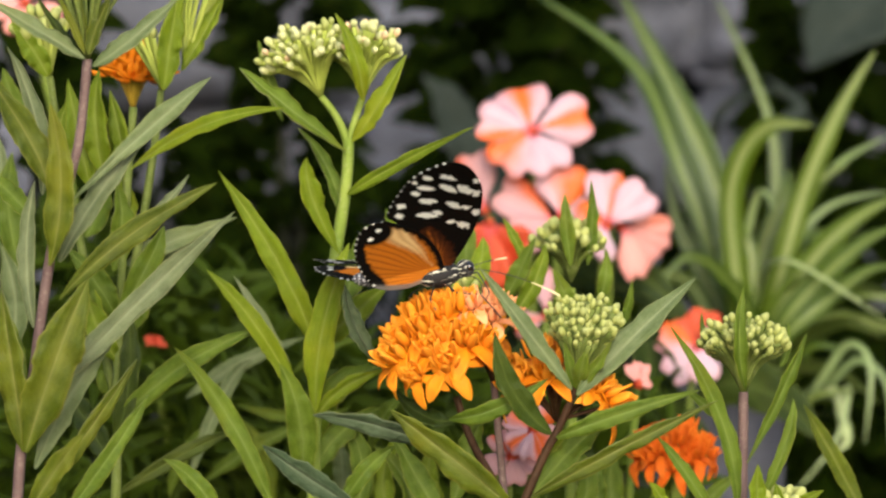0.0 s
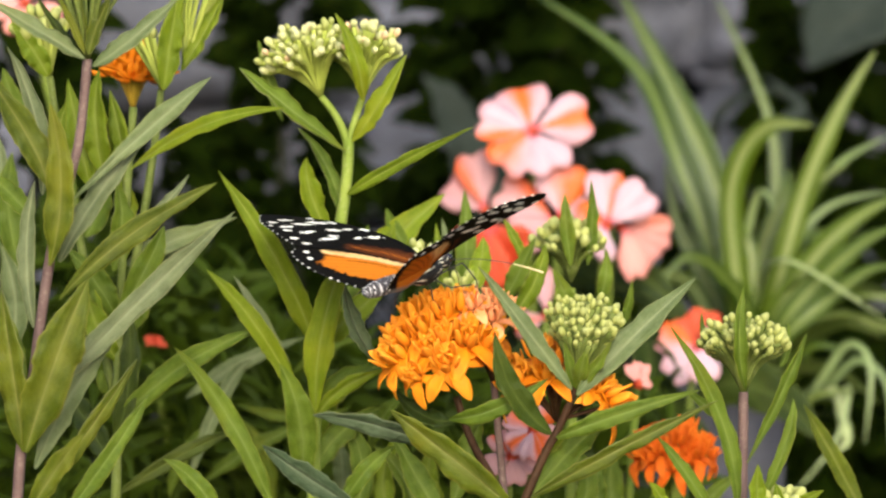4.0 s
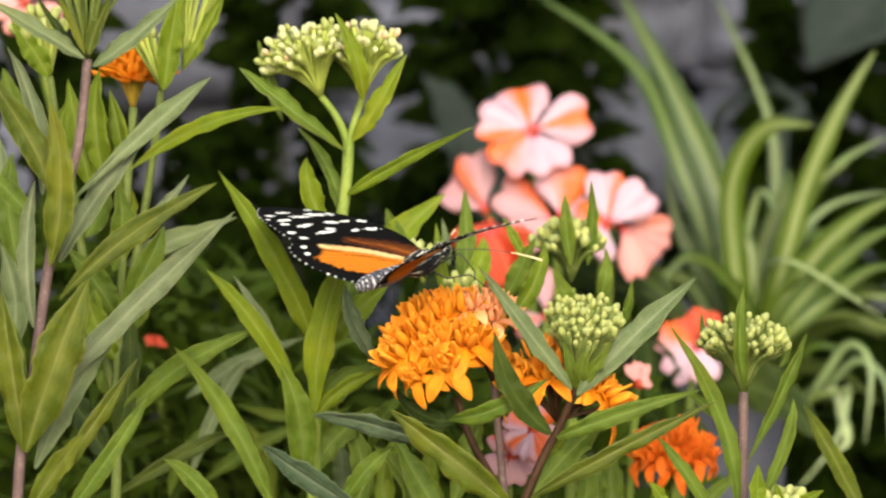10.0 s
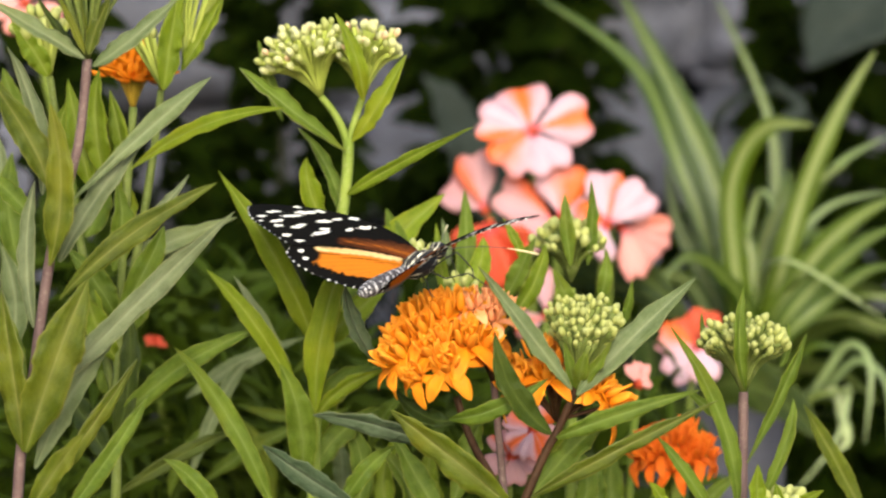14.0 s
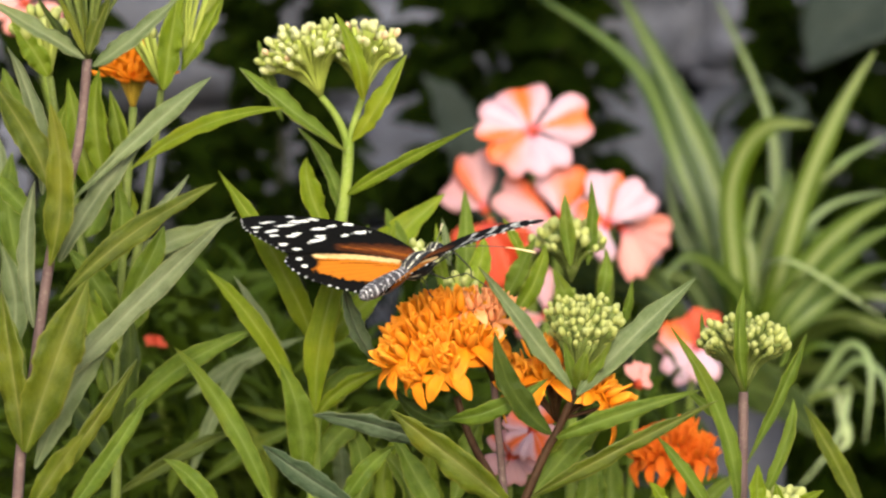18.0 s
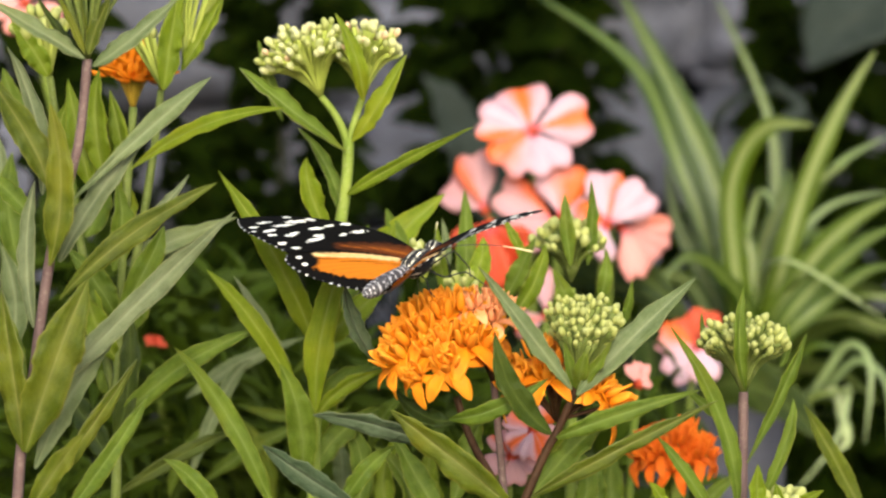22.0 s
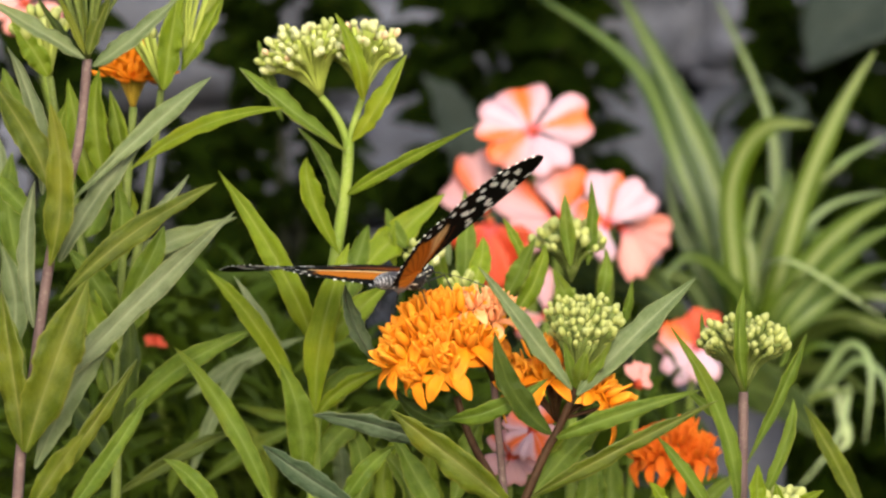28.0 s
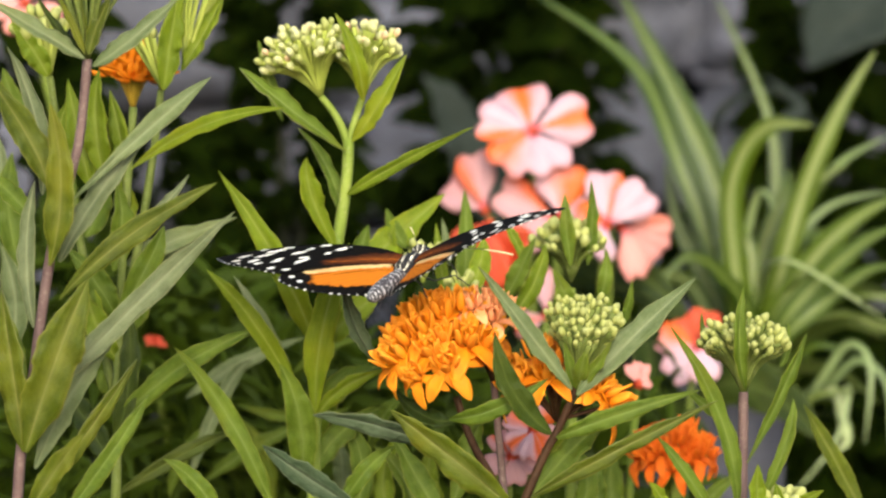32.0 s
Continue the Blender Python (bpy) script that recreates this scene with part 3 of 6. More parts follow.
# ---- milkweed with unopened heads, olive leaves ----
def budding_milkweed():
    p = thing("milkweed_plant", (-0.0984, -0.0281, 0.4427)[:2] + (0.0,), "tall milkweed with long olive leaves and a purplish stem", "milkweed", "milkweeds")
    stalk(p, [(-0.1013, -0.0662, -0.0344), (-0.0993, -0.0344, 0.3643), (-0.0984, -0.0281, 0.4427), (-0.0945, -0.0249, 0.4739), (-0.0899, -0.0216, 0.5050), (-0.0843, -0.0194, 0.5258), (-0.0821, -0.0173, 0.5459)], 0.0014, 0.0011, STEM_PURPLE, steps=24)
    umbel(p, (-0.0821, -0.0173, 0.5459), (0.0, 0, 1), 0.030, 0.70, 16, BUDS, "bud", 3, stalk_mat=STEM_OLIVE, thick=0.00055)
    leaf(p, [(-0.0806, -0.0195, 0.5443), (-0.0713, -0.0208, 0.5506), (-0.0602, -0.0198, 0.5607)], 0.0058, (SAGE, GREY), roll=-15)
    leaf(p, [(-0.0825, -0.0193, 0.5460), (-0.0918, -0.0227, 0.5520), (-0.1051, -0.0238, 0.5604)], 0.0058, (SAGE, GREY), roll=35)
    leaf(p, [(-0.0902, -0.0272, 0.4991), (-0.0870, -0.0303, 0.5176), (-0.0893, -0.0303, 0.5366)], 0.0085, (OLIVE, GREY), roll=-10, belly=0.5)
    leaf(p, [(-0.0930, -0.0166, 0.5144), (-0.0950, -0.0127, 0.5319), (-0.1017, -0.0090, 0.5482)], 0.0060, (GREY, GREY), roll=20)
    leaf(p, [(-0.0910, -0.0224, 0.5169), (-0.0959, -0.0231, 0.5293), (-0.1064, -0.0254, 0.5456)], 0.0080, (OLIVE, GREY), roll=15)
    leaf(p, [(-0.0947, -0.0218, 0.4840), (-0.0966, -0.0179, 0.5020), (-0.0950, -0.0142, 0.5175)], 0.0055, (GREY, GREY), roll=-20)
    leaf(p, [(-0.0867, -0.0208, 0.5122), (-0.0732, -0.0174, 0.5254), (-0.0542, -0.0107, 0.5413)], 0.0060, (SAGE, GREY), roll=45, belly=0.74, blunt=0.2, wave=0.12, twist=-50)
    leaf(p, [(-0.0889, -0.0202, 0.4990), (-0.0799, -0.0166, 0.5144), (-0.0694, -0.0112, 0.5269)], 0.0072, (GREY, GREY), roll=-10)
    leaf(p, [(-0.0886, -0.0231, 0.4907), (-0.0728, -0.0236, 0.5052), (-0.0522, -0.0203, 0.5175)], 0.0068, (OLIVE, GREY), roll=15, belly=0.55)
    leaf(p, [(-0.0745, -0.0197, 0.5042), (-0.0661, -0.0170, 0.5105), (-0.0592, -0.0141, 0.5188)], 0.0036, (GREY, GREY), roll=-30)
    leaf(p, [(-0.0904, -0.0213, 0.4694), (-0.0726, -0.0134, 0.4876), (-0.0493, -0.0041, 0.5093)], 0.0074, (GREY, GREY), roll=10, belly=0.5, wave=0.09)
    leaf(p, [(-0.0959, -0.0310, 0.4564), (-0.0884, -0.0340, 0.4778), (-0.0808, -0.0330, 0.4965)], 0.0135, (OLIVE, GREY), roll=12, belly=0.5, wave=0.07)
    leaf(p, [(-0.0964, -0.0300, 0.4563), (-0.0984, -0.0320, 0.4762), (-0.1008, -0.0320, 0.4944)], 0.0087, (OLIVE, GREY), roll=-8)
    leaf(p, [(-0.0974, -0.0237, 0.4658), (-0.1013, -0.0201, 0.4811), (-0.1078, -0.0167, 0.4940)], 0.0070, (MID, GREY), roll=20)
    leaf(p, [(-0.0947, -0.0232, 0.4511), (-0.0865, -0.0154, 0.4685), (-0.0760, -0.0068, 0.4827)], 0.0070, (SAGE, SAGE), roll=10)
    leaf(p, [(-0.0921, -0.0258, 0.4463), (-0.0808, -0.0261, 0.4622), (-0.0706, -0.0245, 0.4770)], 0.0050, (OLIVE, GREY), roll=25)
    leaf(p, [(-0.0950, -0.0342, 0.4426), (-0.0880, -0.0371, 0.4536), (-0.0814, -0.0382, 0.4621)], 0.0065, (OLIVE, OLIVE), roll=0)
    leaf(p, [(-0.0880, -0.0284, 0.4401), (-0.0769, -0.0268, 0.4551), (-0.0679, -0.0254, 0.4689)], 0.0055, (MID, GREY), roll=15)
    leaf(p, [(-0.0963, -0.0092, 0.5078), (-0.1019, -0.0046, 0.5134), (-0.1085, -0.0001, 0.5183)], 0.0060, (MID, GREY), roll=0)
    leaf(p, [(-0.0824, -0.0200, 0.5469), (-0.0852, -0.0200, 0.5538), (-0.0887, -0.0200, 0.5612)], 0.0023, (OLIVE, GREY), roll=20, steps=16)
    leaf(p, [(-0.0813, -0.0210, 0.5470), (-0.0796, -0.0210, 0.5532), (-0.0757, -0.0210, 0.5616)], 0.0042, (OLIVE, GREY), roll=-15, steps=16)
    leaf(p, [(-0.0836, -0.0140, 0.5467), (-0.0889, -0.0140, 0.5523), (-0.0944, -0.0140, 0.5608)], 0.0026, (DARK, OLIVE), roll=10, steps=16)
    leaf(p, [(-0.0821, -0.0180, 0.5469), (-0.0826, -0.0180, 0.5537), (-0.0838, -0.0180, 0.5615)], 0.0016, (OLIVE, GREY), roll=0, steps=16)


budding_milkweed()


def left_back_milkweed():
    p = thing("milkweed_plant", (-0.0832, 0.0379, 0.4302)[:2] + (0.0,), "bushy milkweed with an orange head and pale green buds", "milkweed", "milkweeds")
    stalk(p, [(-0.0832, -0.0172, -0.0942), (-0.0832, 0.0290, 0.3452), (-0.0825, 0.0379, 0.4302), (-0.0811, 0.0439, 0.4869), (-0.0781, 0.0485, 0.5309)], 0.0016, 0.0010, STEM_OLIVE, steps=20)
    umbel(p, (-0.0708, 0.0500, 0.5351), (-0.30, 0, 1), 0.0150, 0.28, 8, BUDS, "bud", 4, size=0.7)
    umbel(p, (-0.0802, 0.0694, 0.5293), (0.02, 0.05, 1), 0.0130, 0.56, 24, FLORETS_UP, "floret", 5, size=0.85, stalk_mat=PEDICEL_ORANGE, thick=0.0006, ragged=0.12)
    stalk(p, [(-0.0821, 0.0454, 0.4724), (-0.0757, 0.0486, 0.5037), (-0.0714, 0.0519, 0.5350)], 0.0013, 0.0009, STEM_OLIVE, name="branch")
    umbel(p, (-0.0656, 0.0520, 0.5410), (0.20, 0, 1), 0.026, 0.30, 13, BUDS, "bud", 6, thick=0.0005)
    leaf(p, [(-0.0659, 0.0500, 0.5401), (-0.0598, 0.0500, 0.5500), (-0.0543, 0.0500, 0.5604)], 0.0064, (BRIGHT, MID), roll=-20)
    stalk(p, [(-0.0832, 0.0478, 0.4575), (-0.0926, 0.0520, 0.4976), (-0.1001, 0.0563, 0.5383)], 0.0013, 0.0009, STEM_OLIVE, name="branch")
    umbel(p, (-0.1001, 0.0563, 0.5379), (-0.12, 0, 1), 0.0150, 0.50, 24, BUDS, "bud", 7, thick=0.0007, ragged=0.12)
    leaf(p, [(-0.0700, 0.0439, 0.5354), (-0.0681, 0.0433, 0.5481), (-0.0654, 0.0429, 0.5636)], 0.0075, (BRIGHT, BRIGHT), roll=10)
    leaf(p, [(-0.0854, 0.0467, 0.5139), (-0.0872, 0.0450, 0.5268), (-0.0862, 0.0445, 0.5403)], 0.0085, (BRIGHT, MID), roll=-5)
    leaf(p, [(-0.0893, 0.0494, 0.5108), (-0.0919, 0.0486, 0.5223), (-0.0947, 0.0502, 0.5379)], 0.0080, (BRIGHT, MID), roll=10)
    leaf(p, [(-0.0800, 0.0495, 0.5122), (-0.0812, 0.0486, 0.5223), (-0.0840, 0.0499, 0.5351)], 0.0075, (BRIGHT, MID), roll=-15)
    leaf(p, [(-0.0772, 0.0319, 0.5165), (-0.0590, 0.0290, 0.5276), (-0.0385, 0.0235, 0.5321)], 0.0048, (BRIGHT, MID), roll=15, belly=0.5)
    leaf(p, [(-0.1002, 0.0543, 0.5384), (-0.1036, 0.0530, 0.5449), (-0.1090, 0.0517, 0.5521)], 0.0070, (BRIGHT, MID), roll=0)
    leaf(p, [(-0.0832, 0.0442, 0.4898), (-0.0810, 0.0444, 0.5012), (-0.0822, 0.0436, 0.5127)], 0.0075, (MID, GREY), roll=20)
    leaf(p, [(-0.0825, 0.0430, 0.4784), (-0.0872, 0.0409, 0.4873), (-0.0943, 0.0418, 0.4958)], 0.0085, (MID, MID), roll=0)
    leaf(p, [(-0.0818, 0.0418, 0.4671), (-0.0879, 0.0400, 0.4788), (-0.0914, 0.0416, 0.4943)], 0.0080, (BRIGHT, MID), roll=0)
    leaf(p, [(-0.0813, 0.0380, 0.4791), (-0.0740, 0.0374, 0.4920), (-0.0698, 0.0384, 0.5018)], 0.0080, (MID, GREY), roll=10)
    leaf(p, [(-0.0832, 0.0400, 0.4501), (-0.0657, 0.0367, 0.4664), (-0.0444, 0.0357, 0.4765)], 0.0072, (MID, DARK), roll=10)
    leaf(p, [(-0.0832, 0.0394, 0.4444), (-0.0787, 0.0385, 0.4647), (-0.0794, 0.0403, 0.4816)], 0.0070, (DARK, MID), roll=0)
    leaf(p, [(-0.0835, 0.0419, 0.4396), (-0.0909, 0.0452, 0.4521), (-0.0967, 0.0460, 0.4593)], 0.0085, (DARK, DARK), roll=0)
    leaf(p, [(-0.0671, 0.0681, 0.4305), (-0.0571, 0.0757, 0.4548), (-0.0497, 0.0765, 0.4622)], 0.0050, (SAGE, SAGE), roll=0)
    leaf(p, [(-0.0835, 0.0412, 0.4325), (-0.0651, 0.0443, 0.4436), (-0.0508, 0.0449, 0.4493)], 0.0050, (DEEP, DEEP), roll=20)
    leaf(p, [(-0.0807, 0.0543, 0.4901), (-0.0701, 0.0578, 0.4955), (-0.0529, 0.0605, 0.5018)], 0.0070, (SAGE, GREY), roll=10)
    leaf(p, [(-0.0818, 0.0520, 0.4976), (-0.0804, 0.0528, 0.5047), (-0.0820, 0.0518, 0.5149)], 0.0070, (BRIGHT, MID), roll=0)
    leaf(p, [(-0.0911, 0.0520, 0.4976), (-0.0878, 0.0548, 0.5045), (-0.0858, 0.0580, 0.5158)], 0.0080, (MID, GREY), roll=0)
    leaf(p, [(-0.0761, 0.0585, 0.4823), (-0.0705, 0.0612, 0.4893), (-0.0662, 0.0643, 0.4993)], 0.0075, (SAGE, GREY), roll=0)
    leaf(p, [(-0.0991, 0.0534, 0.5104), (-0.0981, 0.0526, 0.5220), (-0.0952, 0.0536, 0.5320)], 0.0070, (BRIGHT, MID), roll=0)
    leaf(p, [(-0.0830, 0.0473, 0.4721), (-0.0766, 0.0482, 0.4807), (-0.0749, 0.0493, 0.4906)], 0.0070, (MID, MID), roll=0)
    leaf(p, [(-0.0843, 0.0505, 0.4542), (-0.0857, 0.0515, 0.4643), (-0.0886, 0.0525, 0.4729)], 0.0080, (MID, SAGE), roll=0)
    leaf(p, [(-0.1080, 0.0624, 0.5199), (-0.1102, 0.0635, 0.5300), (-0.1131, 0.0645, 0.5401)], 0.0080, (MID, MID), roll=0)
    leaf(p, [(-0.1090, 0.0612, 0.4893), (-0.1119, 0.0627, 0.5038), (-0.1109, 0.0643, 0.5183)], 0.0090, (MID, GREY), roll=10)
    leaf(p, [(-0.1127, 0.0586, 0.4647), (-0.1100, 0.0602, 0.4792), (-0.1141, 0.0618, 0.4951)], 0.0090, (SAGE, GREY), roll=-10)
    leaf(p, [(-0.1161, 0.0660, 0.4962), (-0.1139, 0.0672, 0.5078), (-0.1154, 0.0687, 0.5223)], 0.0090, (SAGE, MID), roll=0)


left_back_milkweed()


def centre_milkweed():
    p = thing("milkweed_plant", (-0.0325, 0.0389, 0.4301)[:2] + (0.0,), "upright milkweed with pale green budding heads and lance leaves", "milkweed", "milkweeds")
    stalk(p, [(-0.0331, -0.0163, -0.0950), (-0.0330, 0.0300, 0.3449), (-0.0327, 0.0389, 0.4301), (-0.0320, 0.0419, 0.4584), (-0.0277, 0.0452, 0.4897), (-0.0245, 0.0474, 0.5109), (-0.0238, 0.0486, 0.5226)], 0.0020, 0.0014, STEM_GREEN, steps=24)
    stalk(p, [(-0.0240, 0.0484, 0.5206), (-0.0263, 0.0491, 0.5273), (-0.0308, 0.0498, 0.5334)], 0.0011, 0.0009, STEM_GREEN, name="branch")
    stalk(p, [(-0.0238, 0.0485, 0.5216), (-0.0227, 0.0490, 0.5258), (-0.0203, 0.0498, 0.5334)], 0.0011, 0.0009, STEM_GREEN, name="branch")
    umbel(p, (-0.0308, 0.0498, 0.5334), (-0.30, 0.02, 1), 0.0174, 0.84, 120, BUDS, "bud", 8, size=0.66, extra=(BUDS_CREAM, 0.60), thick=0.00055, ragged=0.10)
    umbel(p, (-0.0203, 0.0518, 0.5333), (0.0, 0.04, 1), 0.0174, 0.72, 84, BUDS, "bud", 9, size=0.66, extra=(BUDS_CREAM, 0.66), thick=0.00055, ragged=0.10)
    leaf(p, [(-0.0244, 0.0443, 0.5200), (-0.0386, 0.0395, 0.5311), (-0.0506, 0.0385, 0.5412)], 0.0066, (MID, GREY), roll=20, belly=0.6)
    leaf(p, [(-0.0228, 0.0466, 0.5224), (-0.0159, 0.0436, 0.5319), (-0.0092, 0.0429, 0.5444)], 0.0066, (BRIGHT, MID), roll=-10, belly=0.5)
    leaf(p, [(-0.0201, 0.0437, 0.5329), (-0.0216, 0.0387, 0.5434), (-0.0268, 0.0379, 0.5549)], 0.0052, (BRIGHT, MID), roll=0, belly=0.45)
    leaf(p, [(-0.0407, 0.0531, 0.5270), (-0.0443, 0.0542, 0.5377), (-0.0469, 0.0553, 0.5477)], 0.0040, (MID, GREY), roll=0)
    leaf(p, [(-0.0241, 0.0452, 0.5090), (-0.0119, 0.0400, 0.5168), (0.0076, 0.0330, 0.5270)], 0.0042, (BRIGHT, MID), roll=25, belly=0.4)
    leaf(p, [(-0.0261, 0.0396, 0.4946), (-0.0326, 0.0352, 0.5092), (-0.0337, 0.0322, 0.5193)], 0.0066, (BRIGHT, MID), roll=15, belly=0.55)
    leaf(p, [(-0.0249, 0.0484, 0.5008), (-0.0293, 0.0538, 0.5147), (-0.0370, 0.0589, 0.5248)], 0.0045, (MID, GREY), roll=10)
    leaf(p, [(-0.0317, 0.0355, 0.4551), (-0.0301, 0.0316, 0.4756), (-0.0233, 0.0340, 0.4980)], 0.0092, (BRIGHT, MID), roll=-5, belly=0.55)
    leaf(p, [(-0.0319, 0.0411, 0.4701), (-0.0408, 0.0374, 0.4920), (-0.0558, 0.0339, 0.5160)], 0.0078, (BRIGHT, MID), roll=-12, belly=0.4)
    leaf(p, [(-0.0354, 0.0376, 0.4562), (-0.0464, 0.0338, 0.4768), (-0.0587, 0.0313, 0.4915)], 0.0062, (BRIGHT, MID), roll=10, belly=0.45)
    leaf(p, [(-0.0378, 0.0442, 0.4610), (-0.0450, 0.0476, 0.4749), (-0.0532, 0.0510, 0.4878)], 0.0040, (GREY, GREY), roll=20)
    leaf(p, [(-0.0359, 0.0316, 0.4372), (-0.0352, 0.0253, 0.4539), (-0.0402, 0.0209, 0.4696)], 0.0098, (MID, MID), roll=5, belly=0.5)
    leaf(p, [(-0.0416, 0.0327, 0.4284), (-0.0534, 0.0314, 0.4543), (-0.0667, 0.0293, 0.4724)], 0.0066, (MID, GREY), roll=10, belly=0.45)
    leaf(p, [(-0.0320, 0.0452, 0.4709), (-0.0235, 0.0479, 0.4778), (-0.0135, 0.0508, 0.4861)], 0.0085, (BRIGHT, MID), roll=10)
    leaf(p, [(-0.0319, 0.0393, 0.4531), (-0.0247, 0.0381, 0.4612), (-0.0131, 0.0386, 0.4658)], 0.0050, (BRIGHT, MID), roll=20)
    leaf(p, [(-0.0326, 0.0418, 0.4382), (-0.0264, 0.0448, 0.4479), (-0.0150, 0.0495, 0.4544)], 0.0085, (MID, MID), roll=0)
    leaf(p, [(-0.0329, 0.0483, 0.4429), (-0.0262, 0.0410, 0.4600), (-0.0092, 0.0517, 0.4657)], 0.0080, (MID, GREY), roll=0)
    leaf(p, [(-0.0266, 0.0529, 0.4772), (-0.0224, 0.0592, 0.4895), (-0.0193, 0.0653, 0.4995)], 0.0075, (MID, GREY), roll=0)
    leaf(p, [(-0.0209, 0.0591, 0.4881), (-0.0123, 0.0650, 0.4963), (0.0006, 0.0711, 0.5070)], 0.0095, (BRIGHT, MID), roll=0)
    leaf(p, [(-0.0093, 0.0627, 0.4936), (-0.0123, 0.0651, 0.4977), (-0.0148, 0.0678, 0.5036)], 0.0050, (MID, GREY), roll=0)
    leaf(p, [(-0.0704, 0.1100, 0.4473), (-0.0546, 0.1070, 0.4576), (-0.0377, 0.1080, 0.4643)], 0.0058, (SAGE, MID))
    leaf(p, [(-0.0667, 0.1200, 0.4219), (-0.0523, 0.1170, 0.4324), (-0.0351, 0.1180, 0.4402)], 0.0055, (MID, MID))
    leaf(p, [(-0.0280, 0.0900, 0.4219), (-0.0269, 0.0870, 0.4325), (-0.0296, 0.0880, 0.4410)], 0.0065, (SAGE, SAGE))
    leaf(p, [(-0.0578, 0.1300, 0.4426), (-0.0418, 0.1270, 0.4394), (-0.0260, 0.1280, 0.4418)], 0.0040, (MID, MID))
    leaf(p, [(-0.0471, 0.1200, 0.4163), (-0.0492, 0.1170, 0.4304), (-0.0558, 0.1180, 0.4402)], 0.0043, (MID, MID))
    leaf(p, [(-0.0195, 0.0850, 0.4359), (-0.0156, 0.0820, 0.4470), (-0.0078, 0.0830, 0.4537)], 0.0049, (MID, SAGE))
    leaf(p, [(-0.0753, 0.1100, 0.4198), (-0.0703, 0.1070, 0.4329), (-0.0610, 0.1080, 0.4413)], 0.0047, (MID, MID))
    leaf(p, [(-0.0414, 0.1200, 0.4529), (-0.0326, 0.1170, 0.4599), (-0.0225, 0.1180, 0.4626)], 0.0039, (MID, MID))


centre_milkweed()


def flowering_milkweed():
    p = thing("milkweed_plant", (0.0183, -0.0065, 0.4386)[:2] + (0.0,), "milkweed in full orange bloom with brown stems", "milkweed", "milkweeds")
    stalk(p, [(-0.0301, -0.0584, -0.0561), (-0.0126, -0.0149, 0.3584), (0.0191, -0.0063, 0.4397), (0.0277, -0.0044, 0.4580), (0.0337, -0.0049, 0.4723)], 0.0014, 0.0009, STEM_BROWN, steps=24)
    stalk(p, [(0.0184, -0.0029, 0.4338), (0.0116, -0.0017, 0.4453), (0.0065, -0.0027, 0.4550), (0.0032, -0.0007, 0.4646)], 0.0011, 0.0009, STEM_BROWN, name="branch")
    stalk(p, [(0.0165, 0.0025, 0.4092), (0.0147, 0.0037, 0.4395), (0.0130, 0.0037, 0.4588), (0.0120, 0.0048, 0.4696)], 0.0010, 0.0009, STEM_PURPLE, name="branch")
    umbel(p, (0.0035, 0.0013, 0.4671), (-0.30, -0.28, 1), 0.0184, 0.94, 25, FLORETS, "floret", 20, size=1.08, stalk_mat=STEM_BROWN, label="round head of open orange florets", lean=0.35)
    umbel(p, (0.0274, 0.0056, 0.4578), (-0.25, 0.05, 1), 0.0160, 0.80, 11, FLORETS, "floret", 21, size=1.05, stalk_mat=STEM_BROWN, label="half hidden head of orange florets", lean=0.3)
    umbel(p, (0.0272, -0.0003, 0.4587), (0.95, -0.2, 0.62), 0.0145, 0.3, 3, FLORETS, "floret", 22, size=1.1, stalk_mat=STEM_BROWN)
    umbel(p, (0.0315, -0.0030, 0.4666), (0.12, -0.20, 1), 0.0204, 0.49, 230, BUDS, "bud", 23, size=0.60, ragged=0.13, thick=0.00055, stalk_mat=STEM_OLIVE, label="tight head of pale green buds")
    umbel(p, (0.0119, 0.0007, 0.4683), (-0.14, -0.02, 1), 0.0196, 0.40, 10, FLORETS_PEACH, "floret", 24, size=0.72, stalk_mat=STEM_BROWN, extra=(BUDS_PEACH, 0.2), label="cluster of half open peach florets")
    for side, top, w in ((-0.0052, 0.4792, 0.0034), (0.0002, 0.4776, 0.0042), (0.0062, 0.4796, 0.0034)):
        leaf(p, [(0.0317, -0.0055, 0.4672), (0.0326 + side * 0.5, -0.0090, 0.4728), (0.0336 + side, -0.0105, top)], w, (MID, GREY), roll=10, steps=16)
    leaf(p, [(0.0304, -0.0094, 0.4676), (0.0200, -0.0140, 0.4817), (0.0082, -0.0163, 0.4976)], 0.0056, (SAGE, MID), roll=10, belly=0.45)
    leaf(p, [(0.0318, -0.0076, 0.4660), (0.0447, -0.0062, 0.4793), (0.0604, 0.0013, 0.4930)], 0.0080, (SAGE, GREY), roll=-15, belly=0.45)
    leaf(p, [(0.0269, -0.0086, 0.4560), (0.0407, -0.0120, 0.4619), (0.0607, -0.0114, 0.4679)], 0.0056, (MID, GREY), roll=25)
    leaf(p, [(0.0208, -0.0121, 0.4424), (0.0413, -0.0149, 0.4543), (0.0646, -0.0117, 0.4653)], 0.0052, (OLIVE, GREY), roll=25, wave=0.14, twist=15)
    leaf(p, [(0.0015, -0.0121, 0.4610), (0.0127, -0.0178, 0.4646), (0.0246, -0.0151, 0.4711)], 0.0054, (MID, MID), roll=30)
    leaf(p, [(0.0253, -0.0145, 0.4579), (0.0159, -0.0193, 0.4691), (0.0121, -0.0200, 0.4822)], 0.0074, (DEEP, MID), roll=10)
    leaf(p, [(0.0174, -0.0164, 0.4398), (0.0021, -0.0210, 0.4534), (-0.0123, -0.0218, 0.4648)], 0.0098, (OLIVE, MID), roll=-20, belly=0.5)
